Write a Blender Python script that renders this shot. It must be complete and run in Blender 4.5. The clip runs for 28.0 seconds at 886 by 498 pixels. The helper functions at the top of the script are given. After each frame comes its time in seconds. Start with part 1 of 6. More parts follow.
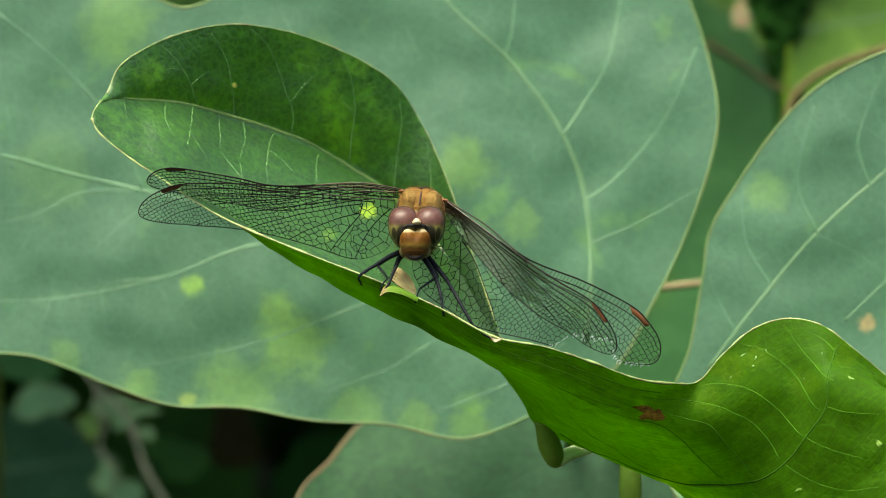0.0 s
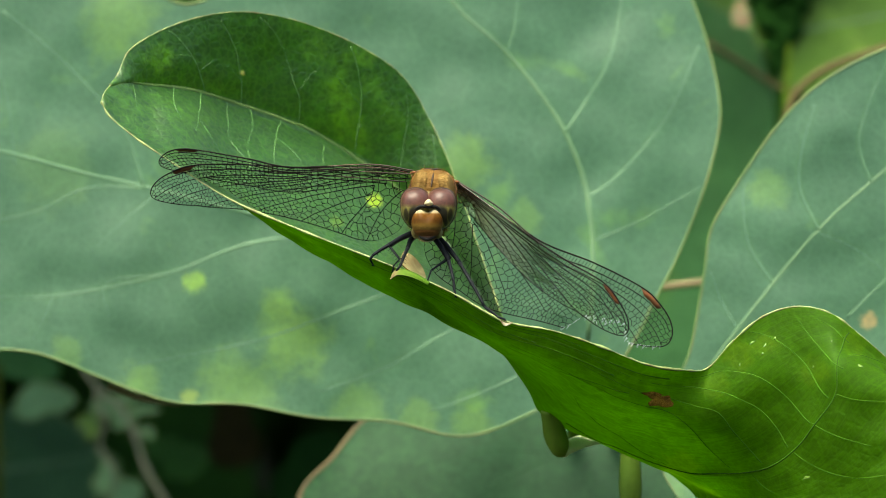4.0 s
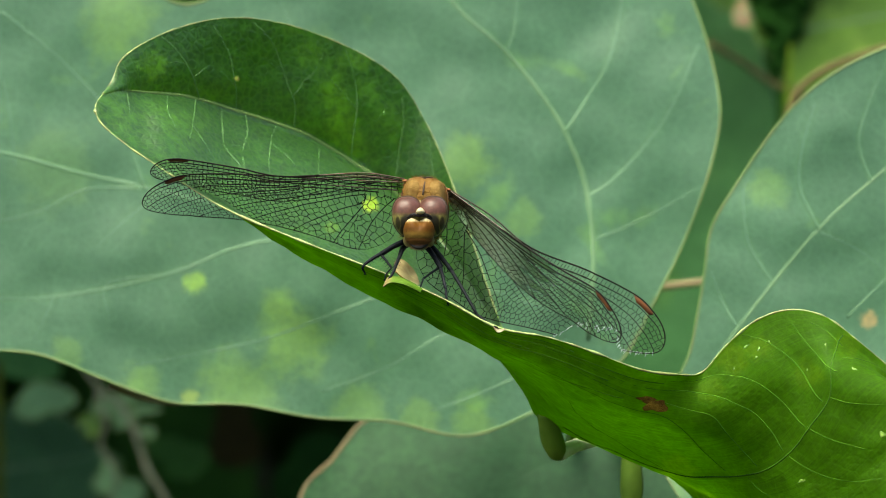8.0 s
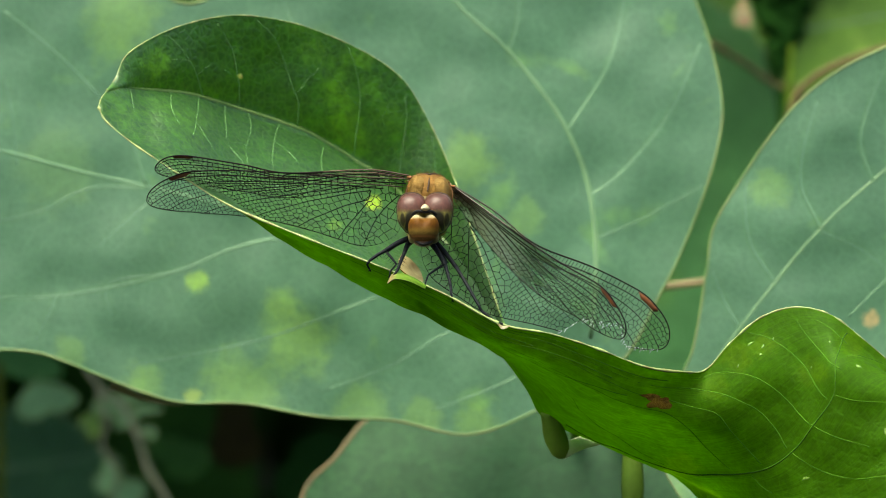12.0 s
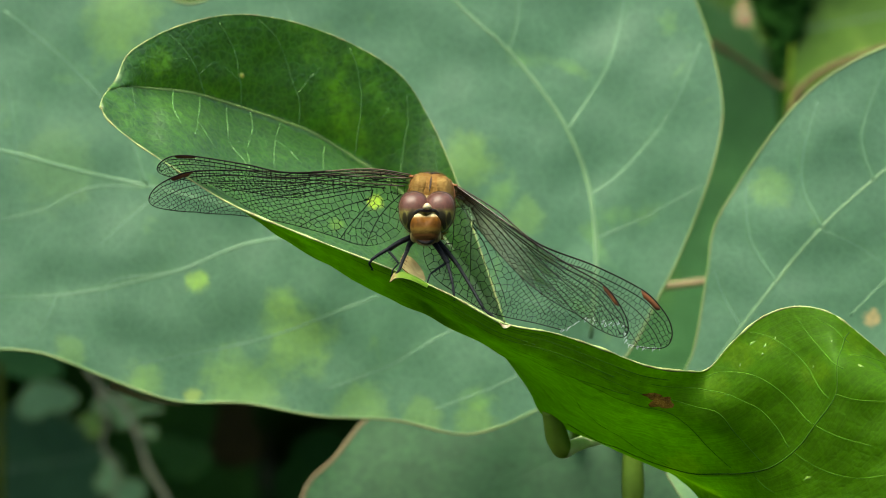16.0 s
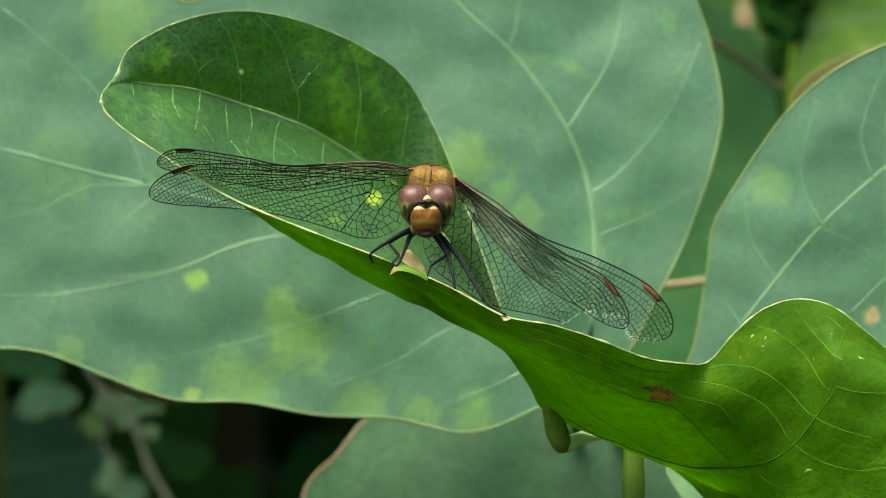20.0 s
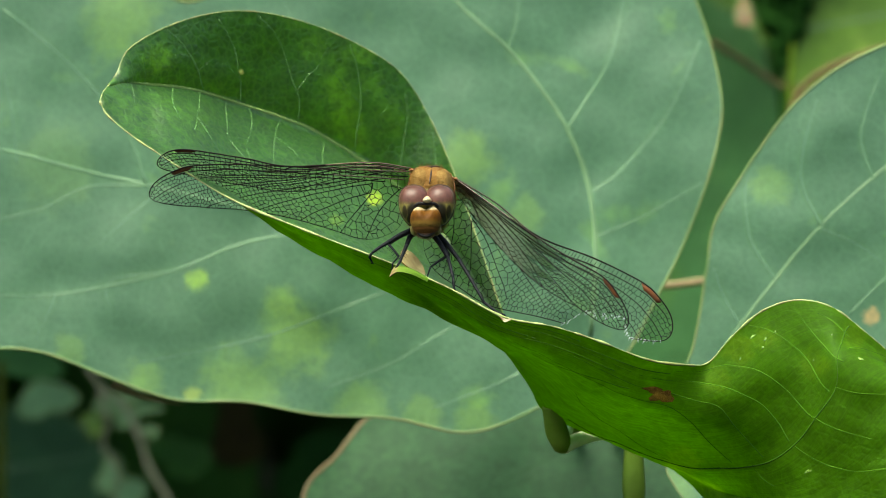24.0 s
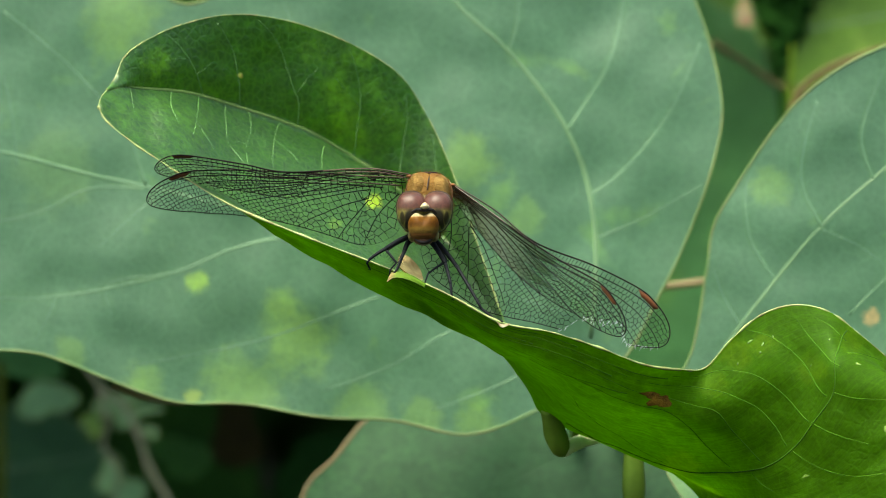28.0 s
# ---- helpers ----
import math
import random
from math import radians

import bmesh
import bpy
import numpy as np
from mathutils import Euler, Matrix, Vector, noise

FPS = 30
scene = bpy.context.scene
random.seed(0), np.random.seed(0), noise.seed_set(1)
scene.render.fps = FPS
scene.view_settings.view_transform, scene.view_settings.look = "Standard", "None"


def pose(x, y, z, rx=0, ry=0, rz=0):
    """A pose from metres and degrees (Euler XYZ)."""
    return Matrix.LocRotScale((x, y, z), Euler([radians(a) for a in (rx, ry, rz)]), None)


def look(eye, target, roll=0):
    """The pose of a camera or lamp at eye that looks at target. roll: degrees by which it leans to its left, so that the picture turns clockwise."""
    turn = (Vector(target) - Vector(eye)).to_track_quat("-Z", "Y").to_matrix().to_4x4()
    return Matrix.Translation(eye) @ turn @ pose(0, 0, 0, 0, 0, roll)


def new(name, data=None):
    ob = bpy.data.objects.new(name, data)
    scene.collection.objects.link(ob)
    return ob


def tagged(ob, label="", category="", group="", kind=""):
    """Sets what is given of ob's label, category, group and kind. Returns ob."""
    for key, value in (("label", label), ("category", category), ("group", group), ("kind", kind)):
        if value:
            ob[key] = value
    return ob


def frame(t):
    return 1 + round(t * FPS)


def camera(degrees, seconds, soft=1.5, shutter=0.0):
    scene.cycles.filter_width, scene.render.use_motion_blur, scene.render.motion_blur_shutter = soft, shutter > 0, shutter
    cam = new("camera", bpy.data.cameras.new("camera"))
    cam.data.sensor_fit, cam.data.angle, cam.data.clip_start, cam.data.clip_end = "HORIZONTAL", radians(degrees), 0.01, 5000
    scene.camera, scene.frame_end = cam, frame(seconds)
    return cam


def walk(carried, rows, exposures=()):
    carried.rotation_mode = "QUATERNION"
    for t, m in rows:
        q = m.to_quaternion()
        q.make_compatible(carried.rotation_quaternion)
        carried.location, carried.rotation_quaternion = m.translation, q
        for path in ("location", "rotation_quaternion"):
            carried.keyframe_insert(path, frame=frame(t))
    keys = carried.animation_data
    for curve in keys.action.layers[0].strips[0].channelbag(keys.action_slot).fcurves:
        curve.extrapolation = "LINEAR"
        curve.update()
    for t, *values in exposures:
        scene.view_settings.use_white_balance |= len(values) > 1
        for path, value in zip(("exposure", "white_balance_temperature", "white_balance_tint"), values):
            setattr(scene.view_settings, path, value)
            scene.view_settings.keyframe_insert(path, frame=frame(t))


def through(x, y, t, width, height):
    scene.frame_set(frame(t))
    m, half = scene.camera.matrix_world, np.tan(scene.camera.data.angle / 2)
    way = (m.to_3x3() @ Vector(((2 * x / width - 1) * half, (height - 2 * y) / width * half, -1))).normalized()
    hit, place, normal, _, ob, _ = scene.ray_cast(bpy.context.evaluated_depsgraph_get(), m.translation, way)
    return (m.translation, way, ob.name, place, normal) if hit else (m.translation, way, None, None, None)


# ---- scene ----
EYE = (0.0, -0.4229, 0.8539)
AIM = (0.0, 0.0, 0.70)
cam = camera(12.0, 28.0, soft=0.7)
cam.data.dof.use_dof = True
cam.data.dof.focus_distance, cam.data.dof.aperture_fstop = 0.448, 41.0


def drift(yaw, pitch):
    """The tripod head settles by hundredths of a degree."""
    return look(EYE, AIM) @ pose(0, 0, 0, pitch, yaw, 0)


walk(cam, [(t, drift(a, b)) for t, a, b in ((0, -0.0253, 0.0122), (2, -0.0253, 0.0073), (3.5, -0.0253, 0.0049), (5.5, -0.0253, 0.0049), (8, -0.0093, 0.0),
                                            (10, -0.0024, 0.0), (12.5, 0.0073, 0.0), (14.5, 0.0097, 0.0), (17, 0.0097, -0.0091), (19, 0.0120, -0.0114),
                                            (21.5, 0.0212, -0.0114), (23.5, 0.0212, -0.0114), (26, 0.0212, -0.0114), (28, 0.0212, -0.0038))],
     exposures=[(0.0, 1.97, 7000, -8), (28.0, 1.97, 7000, -8)])

# ---------------------------------------------------------------- light
world = bpy.data.worlds.new("sky")
scene.world = world
world.use_nodes = True
_wn = world.node_tree.nodes
_sky = _wn.new("ShaderNodeTexSky")
_sky.sky_type, _sky.sun_disc = "NISHITA", False
_sky.sun_elevation, _sky.sun_rotation = radians(77), radians(-90)
_sky.air_density, _sky.dust_density, _sky.ozone_density = 0.5, 5.0, 0.3
_bg = next(n for n in _wn if n.type == "BACKGROUND")
_bg.inputs["Strength"].default_value = 0.15
world.node_tree.links.new(_sky.outputs["Color"], _bg.inputs["Color"])

sun = new("sun", bpy.data.lights.new("sun", "SUN"))
sun.data.energy, sun.data.angle, sun.data.color = 1.5, radians(40), (1.0, 0.96, 0.88)
sun.matrix_world = look((-0.22, 0.0, 0.97), (0, 0, 0))

# ---------------------------------------------------------------- working frame
# A slanted bench in centimetres: x to the right, y up the slope, z towards the viewer.
TILT = radians(20)
BENCH = Matrix(((1, 0, 0, 0), (0, math.sin(TILT), -math.cos(TILT), 0),
                (0, math.cos(TILT), math.sin(TILT), 0.70), (0, 0, 0, 1)))
CM = 0.01


def thing(name, pivot=(0, 0, 0), label="", category="", group="", kind=""):
    """An Empty on the bench at pivot (cm), which parents the parts."""
    ob = new(name)
    ob.empty_display_size = 0.01
    ob.matrix_world = BENCH @ Matrix.Translation(Vector(pivot) * CM)
    ob["pivot_cm"] = list(pivot)
    return tagged(ob, label, category, group, kind)


def part(name, bm, mats, parent, label="", smooth=True, kind=""):
    """Links a bmesh in bench centimetres as one mesh under parent."""
    top = parent
    while top.parent:
        top = top.parent
    off = Vector(top["pivot_cm"])
    up = parent
    while up != top:
        off = off + up.location / CM
        up = up.parent
    for v in bm.verts:
        v.co = (v.co - off) * CM
    me = bpy.data.meshes.new(name)
    bm.to_mesh(me)
    bm.free()
    for m in (mats if isinstance(mats, (list, tuple)) else [mats]):
        me.materials.append(m)
    if smooth:
        me.shade_smooth()
    ob = new(name, me)
    ob.parent = parent
    return tagged(ob, label, kind=kind)


def lerp(a, b, t):
    return a + (b - a) * t


def spline(pts, t, closed=False):
    """Catmull-Rom through pts, t from 0 to 1."""
    n = len(pts)
    segs = n if closed else n - 1
    x = (t % 1.0 if closed else min(max(t, 0.0), 1.0)) * segs
    i = min(int(x), segs - 1)
    f = x - i
    get = (lambda k: Vector(pts[k % n])) if closed else (lambda k: Vector(pts[min(max(k, 0), n - 1)]))
    a, b, c, d = get(i - 1), get(i), get(i + 1), get(i + 2)
    if not closed and i == 0:
        a = 2 * b - c
    if not closed and i == n - 2:
        d = 2 * c - b
    return 0.5 * (2 * b + (c - a) * f + (2 * a - 5 * b + 4 * c - d) * f * f + (3 * b - a - 3 * c + d) * f ** 3)


def curve_points(pts, n, closed=False):
    return [spline(pts, k / (n if closed else n - 1), closed) for k in range(n)]


def tube(bm, pts, radius, sides=6, closed=False, mat=0, cap=True):
    """A tube along pts; radius a number or a function of 0..1."""
    n = len(pts)
    rings = []
    side = Vector((0.31, 0.27, 0.91)).normalized()
    for i, p in enumerate(pts):
        a, b = (pts[i - 1] if i or closed else pts[0]), (pts[(i + 1) % n] if i < n - 1 or closed else pts[i])
        d = (b - a)
        d = d.normalized() if d.length > 1e-9 else Vector((1, 0, 0))
        side = side - d * side.dot(d)
        if side.length < 1e-4:
            side = d.orthogonal()
        side.normalize()
        up = d.cross(side)
        r = radius(i / max(1, n - 1)) if callable(radius) else radius
        rings.append([bm.verts.new(p + (side * math.cos(k * math.tau / sides) + up * math.sin(k * math.tau / sides)) * r)
                      for k in range(sides)])
    for i in range(n if closed else n - 1):
        q, w = rings[i], rings[(i + 1) % n]
        for k in range(sides):
            bm.faces.new((q[k], q[(k + 1) % sides], w[(k + 1) % sides], w[k])).material_index = mat
    if cap and not closed:
        bm.faces.new(rings[0][::-1]).material_index = mat
        bm.faces.new(rings[-1]).material_index = mat


def ball(bm, centre, radii, rot=None, seg=20, rings=14, power=1.0, mat=0, keep=None):
    """An ellipsoid; power below 1 makes it boxier."""
    m = rot.to_3x3() if rot else Matrix.Identity(3)
    c = Vector(centre)
    rows = []
    for i in range(rings + 1):
        th = math.pi * i / rings
        row = []
        for k in range(seg):
            ph = math.tau * k / seg
            d = Vector((math.sin(th) * math.cos(ph), math.sin(th) * math.sin(ph), math.cos(th)))
            d = Vector([math.copysign(abs(x) ** power, x) for x in d])
            p = Vector((d.x * radii[0], d.y * radii[1], d.z * radii[2]))
            row.append(p)
        rows.append(row)
    vr = []
    for i, row in enumerate(rows):
        if i in (0, rings):
            v = bm.verts.new(c + m @ row[0])
            vr.append([v] * seg)
        else:
            vr.append([bm.verts.new(c + m @ p) for p in row])
    for i in range(rings):
        for k in range(seg):
            q = [vr[i][k], vr[i + 1][k], vr[i + 1][(k + 1) % seg], vr[i][(k + 1) % seg]]
            u = []
            for v in q:
                if v not in u:
                    u.append(v)
            if len(u) > 2:
                bm.faces.new(u).material_index = mat


# ---------------------------------------------------------------- materials
def nodes(name):
    m = bpy.data.materials.new(name)
    m.use_nodes = True
    nt = m.node_tree
    nt.nodes.clear()
    out = nt.nodes.new("ShaderNodeOutputMaterial")
    return m, nt, out


def add(nt, kind, **kw):
    n = nt.nodes.new(kind)
    for k, v in kw.items():
        n.inputs[k.replace("_", " ")].default_value = v
    return n


def ramp(nt, fac, stops):
    n = nt.nodes.new("ShaderNodeValToRGB")
    els = n.color_ramp.elements
    while len(els) < len(stops):
        els.new(0.5)
    for e, (p, c) in zip(els, stops):
        e.position, e.color = p, (*c, 1) if len(c) == 3 else c
    nt.links.new(fac, n.inputs["Fac"])
    return n.outputs["Color"]


def mixc(nt, fac, a, b, mode="MIX"):
    n = nt.nodes.new("ShaderNodeMix")
    n.data_type, n.blend_type = "RGBA", mode
    for sock, v in ((0, fac), (6, a), (7, b)):
        if isinstance(v, bpy.types.NodeSocket):
            nt.links.new(v, n.inputs[sock])
        else:
            n.inputs[sock].default_value = v if sock == 0 else (*v, 1)
    return n.outputs[2]


def noise_tex(nt, co, scale, detail=4.0, rough=0.55, dist=0.0):
    n = nt.nodes.new("ShaderNodeTexNoise")
    n.inputs["Scale"].default_value, n.inputs["Detail"].default_value = scale, detail
    n.inputs["Roughness"].default_value, n.inputs["Distortion"].default_value = rough, dist
    nt.links.new(co, n.inputs["Vector"])
    return n.outputs["Fac"]


def leaf_material(name, deep, pale, spot, spot_at=0.62, rough=0.45, through=0.3, glow=(0.2, 0.42, 0.03), sheen=0.0,
                  net=0.25, spec=0.5, scale=1.0, spots=(), origin=(0, 0, 0), fine_mix=0.5,
                  mid_mix=0.35, web=0.0, streak=0.0, relief=0.3):
    """Leaf skin: mottled green, lighter blotches, a fine net of veinlets, some light through it."""
    m, nt, out = nodes(name)
    co = nt.nodes.new("ShaderNodeTexCoord").outputs["Object"]
    big = noise_tex(nt, co, 45 * scale, 3)
    fine = noise_tex(nt, co, 900, 5, 0.65)
    patch = noise_tex(nt, co, 95 * scale, 3, 0.6, 0.4)
    base = mixc(nt, ramp(nt, big, [(0.35, (0, 0, 0)), (0.65, (1, 1, 1))]), deep, pale)
    mid = noise_tex(nt, co, 230, 4, 0.6, 0.3)
    base = mixc(nt, ramp(nt, mid, [(0.36, (mid_mix,) * 3), (0.6, (0, 0, 0))]), base, tuple(0.55 * c for c in deep))
    if streak:
        uv = nt.nodes.new("ShaderNodeTexCoord").outputs["UV"]
        for su, sv, top in ((26, 190, 1.0), (9, 70, 0.7)):
            sc = nt.nodes.new("ShaderNodeVectorMath")
            sc.operation = "MULTIPLY"
            sc.inputs[1].default_value = (su, sv, 1.0)
            nt.links.new(uv, sc.inputs[0])
            st = noise_tex(nt, sc.outputs[0], 1.0, 3, 0.65, 0.25)
            base = mixc(nt, ramp(nt, st, [(0.36, (streak * top,) * 3), (0.58, (0, 0, 0))]), base, tuple(0.5 * c for c in deep))
    if web:
        w = nt.nodes.new("ShaderNodeTexVoronoi")
        w.feature = "DISTANCE_TO_EDGE"
        w.inputs["Scale"].default_value = 300
        wob = nt.nodes.new("ShaderNodeMix")
        wob.data_type = "VECTOR"
        wob.inputs[0].default_value = 0.0035
        nz = nt.nodes.new("ShaderNodeTexNoise")
        nz.inputs["Scale"].default_value = 160
        nt.links.new(co, nz.inputs["Vector"])
        nt.links.new(co, wob.inputs[4])
        nt.links.new(nz.outputs["Color"], wob.inputs[5])
        nt.links.new(wob.outputs[1], w.inputs["Vector"])
        base = mixc(nt, ramp(nt, w.outputs["Distance"], [(0.0, (web,) * 3), (0.05, (0, 0, 0))]), base, tuple(min(1, c * 1.55 + 0.01) for c in pale))
    base = mixc(nt, ramp(nt, patch, [(spot_at, (0, 0, 0)), (spot_at + 0.14, (0.8, 0.8, 0.8))]), base, spot)
    flat = nt.nodes.new("ShaderNodeVectorMath")
    flat.operation = "MULTIPLY"
    flat.inputs[1].default_value = (1, 1, 0)
    nt.links.new(co, flat.inputs[0])
    for c, r, amount, tone in spots:
        vd = nt.nodes.new("ShaderNodeVectorMath")
        vd.operation = "DISTANCE"
        d = (Vector(c) - Vector(origin)) * CM
        vd.inputs[1].default_value = (d.x, d.y, 0)
        nt.links.new(flat.outputs[0], vd.inputs[0])
        ma = nt.nodes.new("ShaderNodeMath")
        ma.operation = "MULTIPLY_ADD"
        ma.inputs[1].default_value = -1.7 * r * CM
        nt.links.new(noise_tex(nt, co, 1.3 / (r * CM), 6, 0.7), ma.inputs[0])
        nt.links.new(vd.outputs["Value"], ma.inputs[2])
        mr = nt.nodes.new("ShaderNodeMapRange")
        mr.interpolation_type = "SMOOTHSTEP"
        for key, val in (("From Min", 0.20 * r * CM), ("From Max", -0.45 * r * CM), ("To Min", 0.0), ("To Max", amount)):
            mr.inputs[key].default_value = val
        nt.links.new(ma.outputs[0], mr.inputs["Value"])
        base = mixc(nt, mr.outputs[0], base, tone)
    v = nt.nodes.new("ShaderNodeTexVoronoi")
    v.feature = "DISTANCE_TO_EDGE"
    v.inputs["Scale"].default_value = 1150
    nt.links.new(co, v.inputs["Vector"])
    net_line = ramp(nt, v.outputs["Distance"], [(0.0, (1, 1, 1)), (0.15, (0, 0, 0))])
    base = mixc(nt, ramp(nt, fine, [(0.40, (0, 0, 0)), (0.62, (fine_mix,) * 3)]), base, tuple(0.5 * c for c in deep))
    nn = nt.nodes.new("ShaderNodeMath")
    nn.operation = "MULTIPLY"
    nn.inputs[1].default_value = net
    nt.links.new(net_line, nn.inputs[0])
    base = mixc(nt, nn.outputs[0], base, tuple(min(1, c * 1.5 + 0.02) for c in pale))
    bump = nt.nodes.new("ShaderNodeBump")
    bump.inputs["Strength"].default_value, bump.inputs["Distance"].default_value = relief, 0.0001
    hh = nt.nodes.new("ShaderNodeMath")
    hh.operation = "MULTIPLY_ADD"
    hh.inputs[1].default_value = 0.5
    nt.links.new(fine, hh.inputs[0])
    nt.links.new(ramp(nt, v.outputs["Distance"], [(0.0, (0, 0, 0)), (0.25, (1, 1, 1))]), hh.inputs[2])
    nt.links.new(hh.outputs[0], bump.inputs["Height"])
    b = add(nt, "ShaderNodeBsdfPrincipled", Roughness=rough, Specular_IOR_Level=spec)
    b.inputs["Sheen Weight"].default_value = sheen
    b.inputs["Sheen Roughness"].default_value = 0.45
    b.inputs["Sheen Tint"].default_value = (0.75, 0.95, 0.95, 1)
    nt.links.new(base, b.inputs["Base Color"])
    nt.links.new(bump.outputs[0], b.inputs["Normal"])
    tr = nt.nodes.new("ShaderNodeBsdfTranslucent")
    gain = tuple(0.85 * g / max(0.003, c) for g, c in zip(glow, pale))
    nt.links.new(mixc(nt, 1.0, base, gain, "MULTIPLY"), tr.inputs["Color"])
    mx = add(nt, "ShaderNodeMixShader", Fac=through)
    nt.links.new(b.outputs[0], mx.inputs[1])
    nt.links.new(tr.outputs[0], mx.inputs[2])
    nt.links.new(mx.outputs[0], out.inputs["Surface"])
    return m


def plain(name, a, b, scale=300, rough=0.5, spec=0.5, bump=0.2, dist=0.0003, metal=0.0, sheen=0.0, through=0.0):
    """Two tones mottled by noise, with fine relief."""
    m, nt, out = nodes(name)
    co = nt.nodes.new("ShaderNodeTexCoord").outputs["Object"]
    f = noise_tex(nt, co, scale, 5, 0.6)
    g = noise_tex(nt, co, scale * 6, 4, 0.6)
    col = mixc(nt, ramp(nt, f, [(0.33, (0, 0, 0)), (0.67, (1, 1, 1))]), a, b)
    p = add(nt, "ShaderNodeBsdfPrincipled", Roughness=rough, Specular_IOR_Level=spec, Metallic=metal)
    p.inputs["Sheen Weight"].default_value = sheen
    bp = nt.nodes.new("ShaderNodeBump")
    bp.inputs["Strength"].default_value, bp.inputs["Distance"].default_value = bump, dist
    nt.links.new(g, bp.inputs["Height"])
    nt.links.new(bp.outputs[0], p.inputs["Normal"])
    nt.links.new(col, p.inputs["Base Color"])
    last = p.outputs[0]
    if through:
        tr = nt.nodes.new("ShaderNodeBsdfTranslucent")
        nt.links.new(col, tr.inputs["Color"])
        mx = add(nt, "ShaderNodeMixShader", Fac=through)
        nt.links.new(last, mx.inputs[1])
        nt.links.new(tr.outputs[0], mx.inputs[2])
        last = mx.outputs[0]
    nt.links.new(last, out.inputs["Surface"])
    return m


YEL = (0.20, 0.36, 0.035)
LIME = (0.10, 0.26, 0.012)
PULVINUS = (1.250, -2.047, -1.4)
BROAD_HEART = (-0.985, 0.759, -6)
SIDE_HEART = (5.202, 0.141, -5)
M_UPPER = leaf_material("leaf_upper", (0.016, 0.068, 0.003), (0.025, 0.096, 0.005), (0.05, 0.15, 0.006), 0.60, 0.38, 0.34, (0.32, 0.66, 0.01), spec=0.7, net=0.18, sheen=0.1, mid_mix=0.3, web=0.16, fine_mix=0.6, relief=0.35,
                        spots=(((-0.801, 0.547, -2.4), 0.11, 0.95, (0.34, 0.50, 0.04)), ((-0.623, 1.516, -2.9), 0.26, 0.20, LIME), ((-0.827, 1.865, -2.8), 0.20, 0.22, LIME), ((-0.923, 2.185, -2.8), 0.14, 0.42, LIME),
                               ((-1.519, 2.262, -2.4), 0.22, 0.25, LIME), ((-3.173, 2.095, -1.5), 0.2, 0.5, LIME), ((-2.830, 1.378, -1.5), 0.3, 0.2, LIME), ((-2.304, 1.968, -2.2), 0.035, 0.9, (0.4, 0.42, 0.2)),
                               ((-1.212, 0.287, -1.6), 0.09, 0.28, YEL)), origin=PULVINUS)
M_UNDER = leaf_material("leaf_under", (0.079, 0.208, 0.004), (0.103, 0.254, 0.006), (0.14, 0.29, 0.008), 0.60, 0.55, 0.66,
                        (0.42, 0.74, 0.008), net=0.06, spec=0.15, mid_mix=0.2, streak=0.40, fine_mix=0.36, relief=0.3, web=0.09,
                        spots=(((2.064, -1.187, 0.5), 0.3, 0.3, (0.12, 0.28, 0.01)), ((1.695, -2.020, -0.8), 0.3, 0.3, (0.12, 0.28, 0.01)),
                               ((2.543, -2.317, -0.6), 0.25, 0.4, (0.16, 0.28, 0.03)), ((3.09, -1.07, 0), 0.22, 0.28, (0.2, 0.33, 0.01)), ((3.39, -0.98, 0), 0.16, 0.28, (0.2, 0.33, 0.01)),
                               ((3.87, -1.25, 0), 0.2, 0.21, (0.2, 0.33, 0.01)), ((2.85, -1.43, 0), 0.2, 0.24, (0.2, 0.33, 0.01)), ((4.3, -0.95, 0), 0.18, 0.21, (0.2, 0.33, 0.01))), origin=PULVINUS)
M_BACK = leaf_material("leaf_glaucous", (0.047, 0.122, 0.066), (0.058, 0.144, 0.077), (0.11, 0.24, 0.06), 0.62, 0.5, 0.25,
                       sheen=0.2, net=0.10, fine_mix=0.22, mid_mix=0.13, web=0.14, relief=0.1,
                       spots=(((-3.002, -0.383, -6), 0.17, 0.68, YEL), ((-1.805, -1.087, -6), 0.55, 0.37, YEL), ((-1.976, -0.643, -6), 0.25, 0.31, YEL), ((-2.489, -1.703, -6), 0.6, 0.31, YEL),
                              ((-3.050, -1.771, -6), 0.13, 0.45, (0.3, 0.38, 0.05)), ((0.280, 1.067, -6), 0.42, 0.34, YEL), ((-3.925, 2.845, -6), 0.6, 0.31, YEL),
                              ((0.964, 0.383, -6), 0.3, 0.25, YEL), ((-4.677, 0.964, -6), 0.6, 0.12, YEL), ((-1.532, 2.332, -6), 0.4, 0.19, YEL), ((0.383, -2.079, -6), 0.3, 0.31, YEL), ((-0.985, -1.921, -6), 0.4, 0.28, YEL), ((-0.301, -2.010, -6), 0.3, 0.28, YEL), ((-3.651, -1.580, -6), 0.28, 0.28, YEL), ((-4.540, -1.238, -6), 0.25, 0.23, YEL)),
                       origin=BROAD_HEART)
M_SIDE = leaf_material("leaf_glaucous_side", (0.047, 0.122, 0.066), (0.058, 0.144, 0.077), (0.11, 0.24, 0.06), 0.64, 0.5, 0.25,
                       sheen=0.2, net=0.10, fine_mix=0.22, mid_mix=0.13, web=0.14, relief=0.1, spots=(((5.055, -0.818, -5), 0.13, 0.9, (0.36, 0.27, 0.12)), ((3.861, 0.744, -5), 0.3, 0.24, YEL)), origin=SIDE_HEART)
